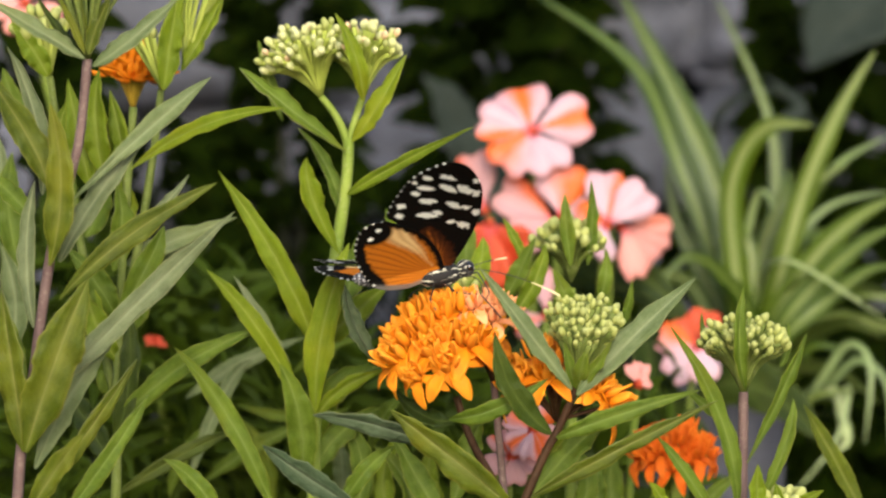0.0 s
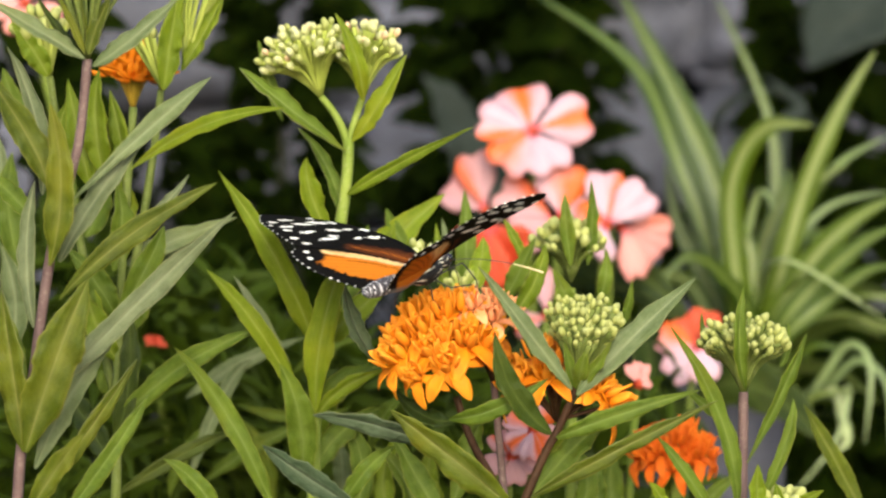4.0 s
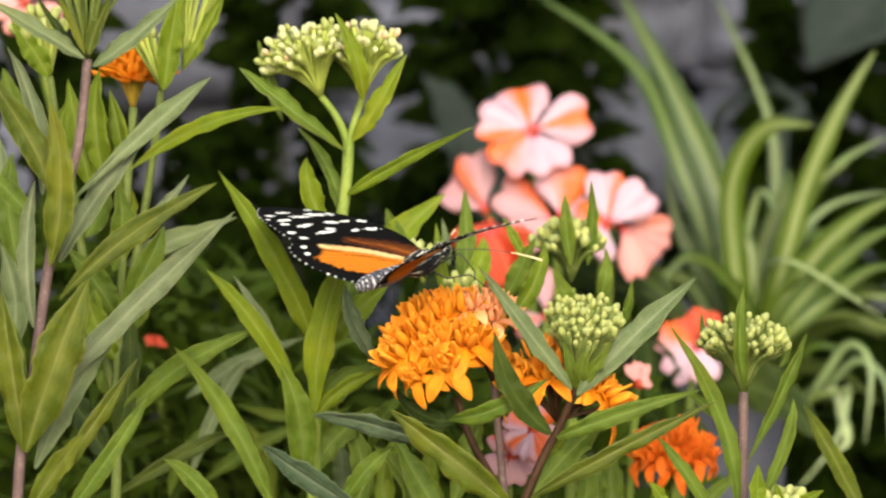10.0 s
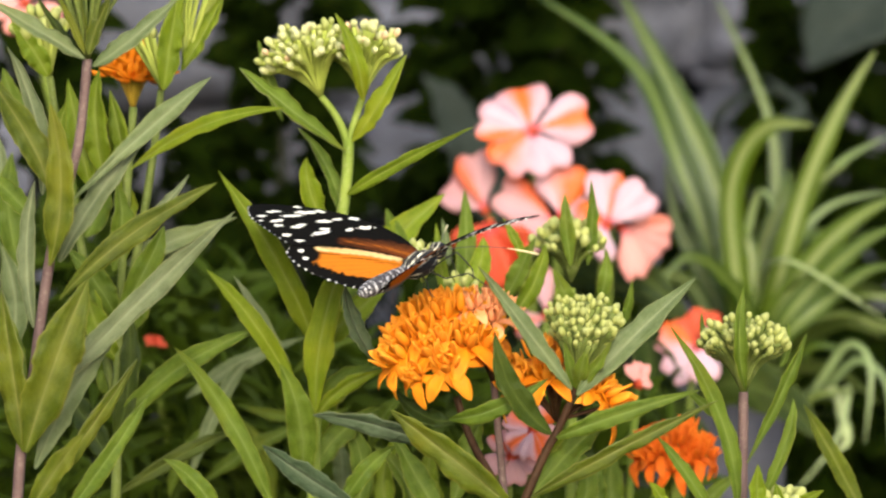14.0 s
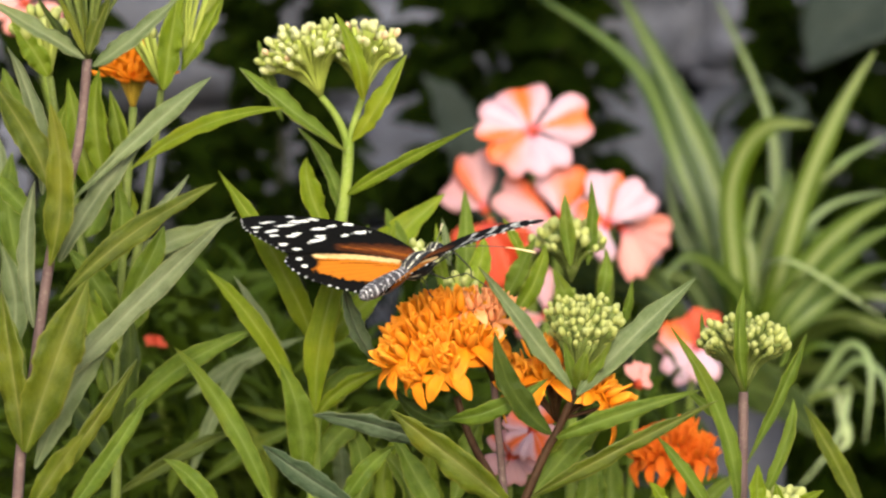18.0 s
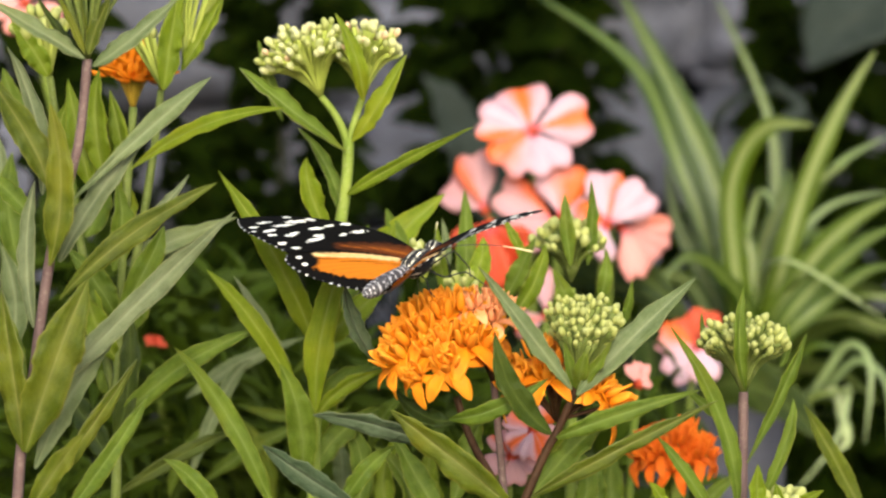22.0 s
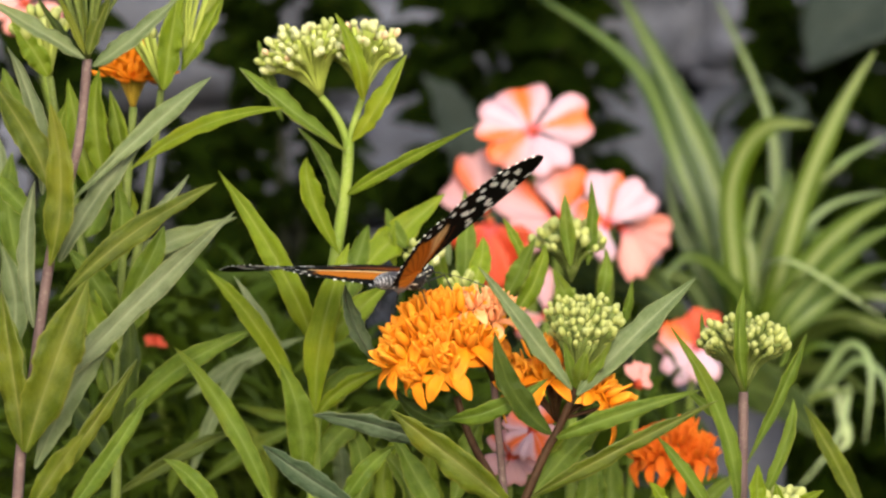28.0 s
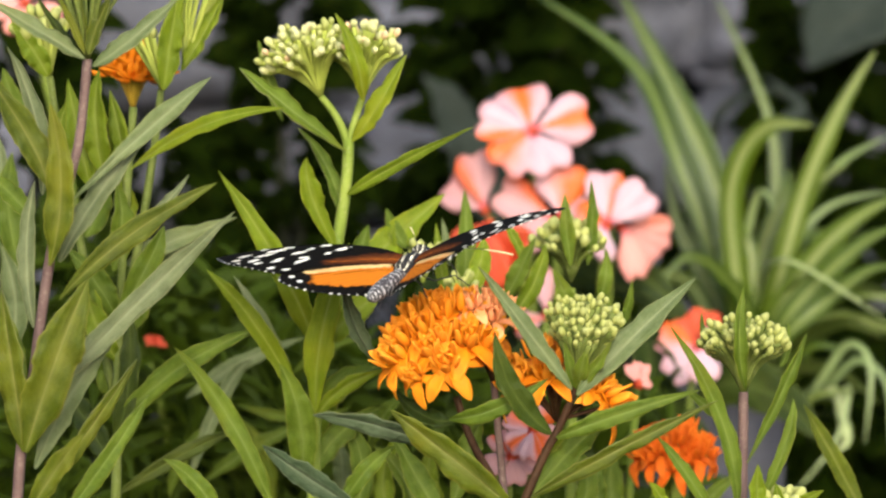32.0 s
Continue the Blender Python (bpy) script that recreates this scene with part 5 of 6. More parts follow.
# ---- spider plant ----
def spider_plant():
    p = thing("spider_plant", (0.1141, 0.3780, 0.3960), "spider plant with long arching green and cream leaves", "spider plant")
    # spine, width, and the leaf's kind: striped, nearly white, dull, plain green
    rows = [
        ([(0.1081, 0.3750, 0.4364), (0.0999, 0.3850, 0.4782), (0.0845, 0.4000, 0.5150), (0.0642, 0.4200, 0.5535)], 0.0158, 0),
        ([(0.1029, 0.3800, 0.4398), (0.0860, 0.3900, 0.4880), (0.0706, 0.4100, 0.5238), (0.0338, 0.4300, 0.5505)], 0.0107, 0),
        ([(0.1041, 0.3500, 0.4395), (0.0997, 0.3450, 0.4837), (0.1103, 0.3400, 0.5060), (0.1273, 0.3350, 0.5075)], 0.0123, 0),
        ([(0.1156, 0.3550, 0.4389), (0.1247, 0.3520, 0.4791), (0.1369, 0.3500, 0.5099), (0.1503, 0.3500, 0.5329)], 0.0114, 0),
        ([(0.1181, 0.3700, 0.4370), (0.1268, 0.3700, 0.4714), (0.1390, 0.3650, 0.4910), (0.1571, 0.3600, 0.5023)], 0.0090, 1),
        ([(0.1255, 0.4100, 0.4319), (0.1241, 0.4200, 0.4645), (0.1216, 0.4300, 0.5038), (0.1017, 0.4450, 0.5508)], 0.0079, 0),
        ([(0.1051, 0.4700, 0.4816), (0.1071, 0.4700, 0.5035), (0.1272, 0.4650, 0.5125), (0.1497, 0.4600, 0.4922)], 0.0046, 2),
        ([(0.1252, 0.4300, 0.4593), (0.1274, 0.4350, 0.4993), (0.1353, 0.4400, 0.5074), (0.1213, 0.4500, 0.5197)], 0.0069, 2),
        ([(0.1162, 0.4000, 0.4269), (0.1132, 0.3720, 0.4479), (0.1195, 0.3300, 0.4610), (0.1509, 0.3100, 0.4423)], 0.0048, 1),
        ([(0.1112, 0.3500, 0.4295), (0.1011, 0.3400, 0.4507), (0.0836, 0.3300, 0.4626), (0.0666, 0.3200, 0.4433)], 0.0064, 0),
        ([(0.1136, 0.3450, 0.4342), (0.1284, 0.3400, 0.4605), (0.1432, 0.3350, 0.4757), (0.1551, 0.3300, 0.4830)], 0.0108, 0),
        ([(0.1145, 0.3350, 0.4335), (0.1293, 0.3300, 0.4538), (0.1440, 0.3250, 0.4680), (0.1547, 0.3200, 0.4743)], 0.0102, 0),
        ([(0.1160, 0.3300, 0.4323), (0.1326, 0.3250, 0.4485), (0.1454, 0.3200, 0.4588), (0.1561, 0.3150, 0.4613)], 0.0082, 0),
        ([(0.1157, 0.3650, 0.4316), (0.1273, 0.3650, 0.4659), (0.1392, 0.3650, 0.4779), (0.1584, 0.3600, 0.4824)], 0.0065, 1),
        ([(0.1131, 0.3600, 0.4322), (0.1198, 0.3600, 0.4624), (0.1305, 0.3600, 0.4844), (0.1423, 0.3600, 0.4923)], 0.0095, 0),
        ([(0.1142, 0.3900, 0.4282), (0.1154, 0.3950, 0.4566), (0.1239, 0.4000, 0.4768), (0.1276, 0.4100, 0.4864)], 0.0103, 0),
        ([(0.1093, 0.3720, 0.4306), (0.1078, 0.3700, 0.4613), (0.1121, 0.3650, 0.4819), (0.1171, 0.3550, 0.4758)], 0.0070, 1),
        ([(0.1071, 0.3600, 0.4322), (0.1091, 0.3620, 0.4581), (0.1033, 0.3660, 0.4718), (0.1006, 0.3700, 0.4835)], 0.0075, 0),
        ([(0.1075, 0.3850, 0.4289), (0.0995, 0.3900, 0.4572), (0.0916, 0.3950, 0.4752), (0.0867, 0.4000, 0.4872)], 0.0102, 0),
        ([(0.1069, 0.4000, 0.4269), (0.0936, 0.4050, 0.4514), (0.0855, 0.4100, 0.4697), (0.0826, 0.4150, 0.4891)], 0.0088, 0),
        ([(0.1089, 0.4100, 0.4256), (0.1006, 0.4150, 0.4608), (0.0973, 0.4200, 0.4793), (0.0959, 0.4250, 0.4936)], 0.0115, 0),
        ([(0.1117, 0.3450, 0.4302), (0.1195, 0.3350, 0.4257), (0.1290, 0.3250, 0.4325), (0.1419, 0.3200, 0.4297)], 0.0054, 0),
        ([(0.1136, 0.3450, 0.4282), (0.1207, 0.3350, 0.4098), (0.1292, 0.3250, 0.4153), (0.1421, 0.3200, 0.4180)], 0.0044, 0),
        ([(0.1278, 0.3300, 0.4165), (0.1380, 0.3200, 0.4332), (0.1445, 0.3100, 0.4273), (0.1422, 0.3050, 0.4010)], 0.0063, 1),
        ([(0.1310, 0.3400, 0.4130), (0.1430, 0.3350, 0.4257), (0.1527, 0.3300, 0.4185), (0.1537, 0.3250, 0.3957)], 0.0059, 1),
        ([(0.1363, 0.3350, 0.4138), (0.1389, 0.3250, 0.4173), (0.1339, 0.3150, 0.4013), (0.1182, 0.3100, 0.3827)], 0.0048, 1),
        ([(0.1337, 0.3300, 0.4165), (0.1371, 0.3250, 0.4075), (0.1384, 0.3200, 0.4005), (0.1344, 0.3180, 0.3969)], 0.0073, 1),
        ([(0.1161, 0.3500, 0.4315), (0.1194, 0.3450, 0.4441), (0.1236, 0.3400, 0.4526), (0.1324, 0.3400, 0.4586)], 0.0099, 0),
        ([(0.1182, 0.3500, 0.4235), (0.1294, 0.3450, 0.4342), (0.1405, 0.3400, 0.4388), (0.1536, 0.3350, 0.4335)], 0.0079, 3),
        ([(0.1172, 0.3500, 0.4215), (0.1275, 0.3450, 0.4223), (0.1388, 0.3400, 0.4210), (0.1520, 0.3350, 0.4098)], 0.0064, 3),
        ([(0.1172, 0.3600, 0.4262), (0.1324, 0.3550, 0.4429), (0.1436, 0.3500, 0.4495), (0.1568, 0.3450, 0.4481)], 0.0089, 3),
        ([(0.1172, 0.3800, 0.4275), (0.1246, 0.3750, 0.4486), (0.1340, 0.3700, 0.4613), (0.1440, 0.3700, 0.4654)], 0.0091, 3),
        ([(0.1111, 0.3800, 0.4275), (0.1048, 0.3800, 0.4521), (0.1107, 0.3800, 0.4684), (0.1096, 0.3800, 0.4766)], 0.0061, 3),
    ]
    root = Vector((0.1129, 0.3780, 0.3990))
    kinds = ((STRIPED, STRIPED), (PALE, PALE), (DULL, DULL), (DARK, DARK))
    for i, (spine, w, kind) in enumerate(rows):
        leaf(p, [root.lerp(Vector(spine[0]), 0.4)] + spine, (0.72 if kind == 1 else 1.0) * w, kinds[kind], roll=(i * 37) % 40 - 20, fold=0.35, wave=0.02, belly=0.42, blunt=0.3, steps=26, ragged=0.25)
    rnd = random.Random(31)
    for i in range(9):
        a = rnd.uniform(-1.2, 1.25)
        top = root + Vector((0.075 * math.sin(a) * rnd.uniform(0.7, 1.1), rnd.uniform(0.02, 0.09), 0.01 + 0.07 * math.cos(a) * rnd.uniform(0.55, 0.95)))
        mid = root.lerp(top, 0.55) + Vector((0, 0.01, 0.016))
        leaf(p, [root + Vector((0.01 * math.sin(a), 0.02, 0)), root.lerp(mid, 0.5), mid, top + Vector((0.02 * math.sin(a), 0, -0.012))], rnd.uniform(0.006, 0.0095), kinds[0], roll=rnd.uniform(-40, 40), fold=0.3, wave=0.02, belly=0.5, blunt=0.25, steps=16)


spider_plant()


# ---- the butterfly ----
def curve_points(points, n):
    """n + 1 points along a smooth line through the given ones, evenly spaced."""
    pts = [Vector((*p, 0)) for p in points]
    fine = [bez(pts, i / 400) if len(pts) > 3 else pts[0].lerp(pts[-1], i / 400) for i in range(401)]
    run = [0.0]
    for a, b in zip(fine, fine[1:]):
        run.append(run[-1] + (b - a).length)
    want = np.linspace(0, run[-1], n + 1)
    return np.stack([np.interp(want, run, [p.x for p in fine]), np.interp(want, run, [p.y for p in fine])], -1)


def near(points, line):
    """For each point, the distance to a line of points, and how far along it the nearest one lies."""
    best, along, run = np.full(len(points), 1e9), np.zeros(len(points)), 0.0
    for a, b in zip(line, line[1:]):
        ab = b - a
        ln = float(np.hypot(*ab)) + 1e-9
        f = np.clip(((points - a) @ ab) / ln ** 2, 0, 1)
        d = np.hypot(*(points - a - f[:, None] * ab).T)
        along = np.where(d < best, run + f * ln, along)
        best = np.minimum(best, d)
        run += ln
    return best, along


def soft_step(x, lo, hi):
    return np.clip((x - lo) / (hi - lo), 0, 1)


# outlines in millimetres from the wing's root: x to the head, y outwards
FORE_LEAD = [(1.5, 0), (3.6, 8), (4.2, 16), (3.4, 26), (1.2, 35), (-2.6, 42.4), (-6.2, 46.2), (-9.4, 46.8)]
FORE_TRAIL = [(-2, 0), (-5.5, 8), (-11, 16.5), (-16.2, 21.2), (-19.0, 24.4), (-18.0, 32.0), (-15.2, 40.6), (-9.4, 46.8)]
HIND_LEAD = [(0, 0.3), (-3, 9), (-9, 18), (-17.5, 24)]
HIND_TRAIL = [(-3, -0.6), (-10, -1.6), (-17.6, 0.2), (-21.0, 4.8), (-23.4, 11.0), (-24.0, 17.2), (-22.2, 22.2), (-17.5, 24)]
# white marks of the forewing: place, half length, half width, slant in degrees
FORE_SPOTS = [(-9.0, 23.2, 3.0, 1.15, 162), (-6.6, 24.0, 1.5, 0.9, 140), (-10.2, 29.2, 2.5, 1.15, 166), (-11.9, 34.8, 2.4, 1.0, 164), (-6.6, 34.6, 3.0, 1.1, 145),
              (-2.5, 33.9, 3.0, 1.35, 135), (-8.0, 39.8, 2.6, 1.0, 152), (-12.6, 39.3, 1.5, 0.9, 150), (-15.0, 37.2, 0.9, 0.6, 150), (-0.9, 38.0, 1.4, 0.9, 112),
              (0.6, 32.1, 1.7, 1.05, 104), (-3.5, 26.9, 2.7, 1.1, 138), (-0.3, 25.6, 1.6, 0.9, 150), (2.9, 23.0, 1.7, 1.1, 112), (-2.4, 19.6, 1.4, 0.8, 160),
              (1.0, 17.6, 2.5, 1.05, 140), (-13.8, 32.6, 1.5, 0.85, 155), (-16.2, 27.6, 1.4, 0.9, 150), (-15.9, 23.7, 1.6, 0.9, 130)]
BLACK_C, WHITE_C = np.array((0.004, 0.0034, 0.003)), np.array((0.96, 0.95, 0.88))
ORANGE_C, RUST_C, CREAM_C = np.array((0.55, 0.172, 0.012)), np.array((0.16, 0.042, 0.010)), np.array((0.80, 0.60, 0.29))


def wing_colours(p, fore, under):
    """The wing's own scales: black with white marks and an orange field."""
    rad = np.stack([p[:, 0] + 2, p[:, 1]], -1)
    ang = np.arctan2(rad[:, 0], rad[:, 1])
    streak = 0.5 + 0.5 * np.sin(ang * 60 + 1.5 * np.sin(p[:, 1] * 0.5))
    rough = np.array([noise.noise(Vector((a * 0.8, b * 0.8, 3))) for a, b in p])
    fine = np.array([noise.noise(Vector((a * 1.7, b * 1.0, 9))) for a, b in p])
    col = np.tile(BLACK_C, (len(p), 1))

    def over(mask, c):
        nonlocal col
        col = col * (1 - mask[:, None]) + np.asarray(c) * mask[:, None]

    if fore:
        d, a = near(p, np.array([(-0.6, 1.5), (-3.2, 9), (-7.6, 16.5)]))
        over(soft_step(4.4 - d + 0.8 * rough - 0.12 * a, 0, 3.0) * (0.55 + 0.45 * streak), RUST_C)
        over(soft_step(0.9 - d + 0.4 * rough - 0.03 * a, 0, 0.8) * streak * 0.7, ORANGE_C)
        for x, y, l, w, slant in FORE_SPOTS:
            t = radians(slant)
            dx, dy = p[:, 0] - x, p[:, 1] - y
            u, v = dx * math.cos(t) + dy * math.sin(t), -dx * math.sin(t) + dy * math.cos(t)
            slim = 1.0 if under else 0.72
            r = (np.abs(u / (l * (0.5 + 0.5 * slim))) ** 2.2 + np.abs(v / (w * slim)) ** 1.5) ** 0.48 + 0.24 * rough + (0.34 if under else 0.5) * fine
            over(soft_step(0.97 - r, -0.06, 0.08), WHITE_C)
        margin = curve_points(FORE_TRAIL[4:], 60)
    else:
        margin = curve_points(HIND_TRAIL[2:], 60)
        d, a = near(p, margin)
        lead, _ = near(p, curve_points(HIND_LEAD, 40))
        inner, _ = near(p, np.array(HIND_TRAIL[:3]))
        corner = np.hypot(p[:, 0] + 19.4, p[:, 1] - 19.4)
        field = soft_step(d - (2.3 if under else 3.6) + (0.5 if under else 1.3) * rough, 0, 0.8) * soft_step(lead - (1.0 if under else 2.6) + 0.6 * rough, 0, 0.8) * soft_step(corner - 3.6, 0, 1.2)
        over(field, ORANGE_C)
        over(field * (1 - streak) ** 4 * (0.6 if under else 0.2), RUST_C)
        over(field * soft_step(fine - 0.42 + 0.06 * (5 - d), 0, 0.2) * (0.25 if under else 0.6), BLACK_C)
        cd, ca = near(p, np.array([(-3.6, 3.0), (-7.5, 9.8), (-14.5, 18.6)]))
        if under:
            over(field * soft_step(0.6 + 0.19 * np.clip(ca - 3, 0, 14) - cd + 0.5 * rough, 0, 1.6) * (0.65 + 0.35 * streak), CREAM_C)
        else:
            over(soft_step(1.4 - cd + 0.5 * rough, 0, 0.9) * (0.5 + 0.5 * streak), CREAM_C)
            over(soft_step(0.9 - np.abs(cd - 2.3) + 0.5 * rough, 0, 0.6) * (1 - streak) ** 2 * 0.8, BLACK_C)
        over(soft_step(1.1 - inner, 0, 0.8) * 0.9, (0.16, 0.15, 0.14))
        for x, y in ((-18.8, 20.6), (-20.4, 17.6)):
            over(soft_step(1.0 - np.hypot(p[:, 0] - x, p[:, 1] - y) / 0.75 + 0.3 * fine, -0.1, 0.15), WHITE_C)
    d, a = near(p, margin)
    dots = np.abs((a / 2.1) % 1.0 - 0.5)
    over(soft_step((0.36 if fore else 0.44) - d + 0.25 * rough, 0, 0.25) * soft_step(0.14 - dots + 0.26 * rough, 0, 0.1), WHITE_C)
    return col


def wing_material():
    k = Mat("wing_scales", rough=0.8, spec=0.08)
    a = k.t.nodes.new("ShaderNodeAttribute")
    a.attribute_name = "scales"
    col = k.mix(k.math("MULTIPLY", k.ramp(k.noise(2500, 2), 0.4, 0.7), 0.05), a.outputs["Color"], (0.02, 0.015, 0.01))
    k.base(col)
    k.bump(k.noise(1800, 3), 0.3, 0.0002)
    k.translucent(col, 0.40)
    return k.m


WING = wing_material()


def wing_mesh(name, lead, trail, fore, side, n=170, m=70, thick=0.16):
    """A wing with its veins raised and a gently arched blade."""
    a, b = curve_points(lead, n), curve_points(trail, n)
    flat = np.concatenate([a + (b - a) * (j / m) for j in range(m + 1)])
    ang = np.arctan2(flat[:, 0] + 2, flat[:, 1])
    vein = 0.05 * np.sin(ang * 24) ** 8
    fx, fy = flat[:, 0] / 10, flat[:, 1] / 10
    arch = -0.30 * fy ** 2 + 1.16 * fx - 0.60 * fx * fy
    if not fore:
        arch = arch - 0.40 * np.clip(2.0 - flat[:, 1], 0, None)
    drop = 0.0 if fore else -0.35
    verts, faces, colours = [], [], []
    for s in (0.5, -0.5):
        for (x, y), z, v in zip(flat, arch, vein):
            verts.append((x / 1000, side * y / 1000, (z + drop + s * (thick + v)) / 1000))
        colours.append(wing_colours(flat, fore, s < 0))
    w, o2 = n + 1, len(flat)
    for j in range(m):
        for i in range(n):
            q = (j * w + i, j * w + i + 1, (j + 1) * w + i + 1, (j + 1) * w + i)
            r = tuple(o2 + k for k in q[::-1])
            if side < 0:
                q, r = q[::-1], r[::-1]
            faces += [q, r]
    for i in range(n):
        for j in (0, m):
            faces.append((j * w + i, o2 + j * w + i, o2 + j * w + i + 1, j * w + i + 1))
    me = mesh_of(name, verts, faces, WING)
    att = me.color_attributes.new("scales", "FLOAT_COLOR", "POINT")
    rgba = np.ones((len(verts), 4), np.float32)
    rgba[:, :3] = np.concatenate(colours)
    att.data.foreach_set("color", rgba.ravel())
    return me


def hairy(name, kind):
    """Black body scales with white: dots in rows on the abdomen, stripes on the thorax and head."""
    k = Mat(name, rough=0.65, spec=0.3)
    uv = k.node("ShaderNodeSeparateXYZ", Vector=k.coord("UV"))
    u, v = uv.outputs[0], uv.outputs[1]
    stretch = k.node("ShaderNodeCombineXYZ", X=k.math("MULTIPLY", u, 14.0), Y=k.math("MULTIPLY", v, 24.0 if kind == "abdomen" else 6.0))
    patch = k.noise(1.0, 2, 0.6, stretch.outputs[0])
    if kind == "abdomen":
        rowed = k.math("MULTIPLY", k.math("SINE", k.math("MULTIPLY", v, 11 * 6.2832)), 0.10)
        mask, light, dark = k.ramp(k.math("ADD", patch, rowed), 0.54, 0.66), (0.40, 0.39, 0.40), (0.028, 0.026, 0.030)
    else:
        f = k.math("SINE", k.math("ADD", k.math("ADD", k.math("MULTIPLY", u, 9 * 6.2832), k.math("MULTIPLY", v, 9.0)), k.math("MULTIPLY", patch, 6.0)))
        mask, light, dark = k.math("MULTIPLY", k.ramp(f, 0.45, 0.85), k.ramp(patch, 0.46, 0.60)), (0.66, 0.63, 0.50), (0.008, 0.007, 0.007)
    col = k.mix(mask, dark, light)
    k.base(col)
    k.bump(k.noise(3000, 3), 0.6, 0.0003)
    return k.m


def lathe(name, profile, mat, sides=16, squash=1.0):
    """A body turned about the x axis from (x, radius) pairs in millimetres."""
    verts, faces, uvs = [], [], []
    n = len(profile)
    for i, (x, r) in enumerate(profile):
        for j in range(sides + 1):
            a = 2 * math.pi * j / sides
            verts.append((x / 1000, r * math.cos(a) / 1000, r * squash * math.sin(a) / 1000))
            uvs.append((j / sides, i / (n - 1)))
        if i:
            o = (i - 1) * (sides + 1)
            for j in range(sides):
                faces.append((o + j, o + j + 1, o + sides + 2 + j, o + sides + 1 + j))
    return mesh_of(name, verts, faces, mat, uvs)


def dome(x0, x1, r, n=10):
    return [(x0 + (x1 - x0) * i / n, max(0.02, r * math.sqrt(max(0, 1 - (2 * i / n - 1) ** 2)))) for i in range(n + 1)]


def butterfly():
    b = thing("butterfly", (0, 0, 0.5), "black, orange and white longwing butterfly feeding on the orange flowers", "butterfly")
    ab = part("abdomen", lathe("abdomen", [(-19.8, 0.05), (-19.3, 0.9), (-18, 1.6), (-16, 1.95), (-13, 2.1), (-10, 2.05), (-7, 1.85), (-4.5, 1.6), (-3, 1.6)], hairy("abdomen_scales", "abdomen")), b, "grey abdomen with rows of white dots")
    striped = hairy("thorax_scales", "thorax")
    part("thorax", lathe("thorax", [(-4, 0.4), (-3, 1.8), (-1, 2.6), (2, 2.95), (4.5, 2.6), (6.5, 1.8), (7.4, 0.6)], striped, 18, 1.1), b, "black thorax with white stripes")
    head = part("head", lathe("head", dome(6.2, 11.0, 2.2), striped, 14), b, "black head with white dots", Matrix.Translation((0.0002, 0, 0.0011)))
    eye_m = Mat("eye", (0.012, 0.01, 0.01), 0.15, 0.6).m
    for s in (1, -1):
        part("eye", lathe("eye", dome(-1.2, 1.2, 1.2, 8), eye_m, 12), head, "glossy dark eye", Matrix.Translation((0.0091, s * 0.0013, 0.0004)))
    black = Mat("leg_black", (0.012, 0.01, 0.009), 0.4).m
    pale = Mat("antenna_pale", (0.62, 0.52, 0.28), 0.5).m

    def limb(name, pts, r0, r1, mat, label=""):
        v = [Vector(q) / 1000 for q in pts]
        if name == "leg":  # straight joints with sharp knees
            v = [v[0]] + [a.lerp(c, f) for a, c in zip(v, v[1:]) for f in (0.12, 0.88)] + [v[-1]]
        part(name, tube(v, r0 / 1000, r1 / 1000, mat, 6, 14 if name != "leg" else 28), b, label)

    def antenna(pts, label):
        a = [Vector(q) / 1000 for q in pts]
        ob = part("antenna", tube(a, 0.00012, 0.00010, black, 6, 14), b, label)
        part("club", tube([bez(a, 0.70), bez(a, 0.86), bez(a, 1.02)], 0.00011, 0.00026, pale, 6, 8), ob)

    antenna([(9.5, -0.8, 1.0), (18, -8, -1.0), (26, -15.5, -5.5)], "thin dark antenna with a pale club")
    antenna([(9.5, 0.8, 1.2), (16, 4.5, 2.2), (23, 9.0, 2.6)], "thin dark antenna with a pale club")
    limb("proboscis", [(10.0, 0, -0.8), (12.5, -0.3, -2.6), (12.6, -0.5, -6.5)], 0.16, 0.10, black)
    limb("leg", [(3, -1.6, -2.0), (5, -4.5, -4.6), (9.5, -7.8, -4.8), (13.0, -11.5, -10.5)], 0.23, 0.12, black)
    limb("leg", [(5, -1.2, -1.6), (10, -5.0, 0.4), (12.0, -7.0, -4.5), (10.5, -8.0, -6.6)], 0.23, 0.12, black)
    limb("leg", [(0, -1.6, -2.2), (-1, -4.0, -3.2), (-2.5, -5.5, -5.5), (-1.5, -6.5, -8.0)], 0.23, 0.12, black)
    limb("leg", [(3, 1.6, -2.0), (6, 4.5, -3.6), (8.5, 6.5, -5.0), (9.0, 7.5, -9.5)], 0.23, 0.12, black)
    limb("leg", [(0, 1.6, -2.2), (-2, 4.0, -3.4), (-3.5, 5.5, -5.0), (-3.5, 6.5, -8.0)], 0.23, 0.12, black)
    wings = []
    for s in (1, -1):
        for name, lead, trail, fore in (("forewing", FORE_LEAD, FORE_TRAIL, True), ("hindwing", HIND_LEAD, HIND_TRAIL, False)):
            w = part(name, wing_mesh(name, lead, trail, fore, s), b, "black wing with white spots" if fore else "orange wing with a white-dotted black edge", pose(0.003, s * 0.0012, 0.0015))
            wings.append((w, s))
    return b, wings


BUTTERFLY, WINGS = butterfly()


def hinge(side, up, forward, pitch=0):
    """A wing's pose on the body: lifted by so many degrees, swept forward in its own plane, its front edge raised."""
    return pose(0.003, side * 0.0012, 0.0015, side * up) @ pose(0, 0, 0, 0, 0, -side * forward) @ pose(0, 0, 0, 0, -pitch)


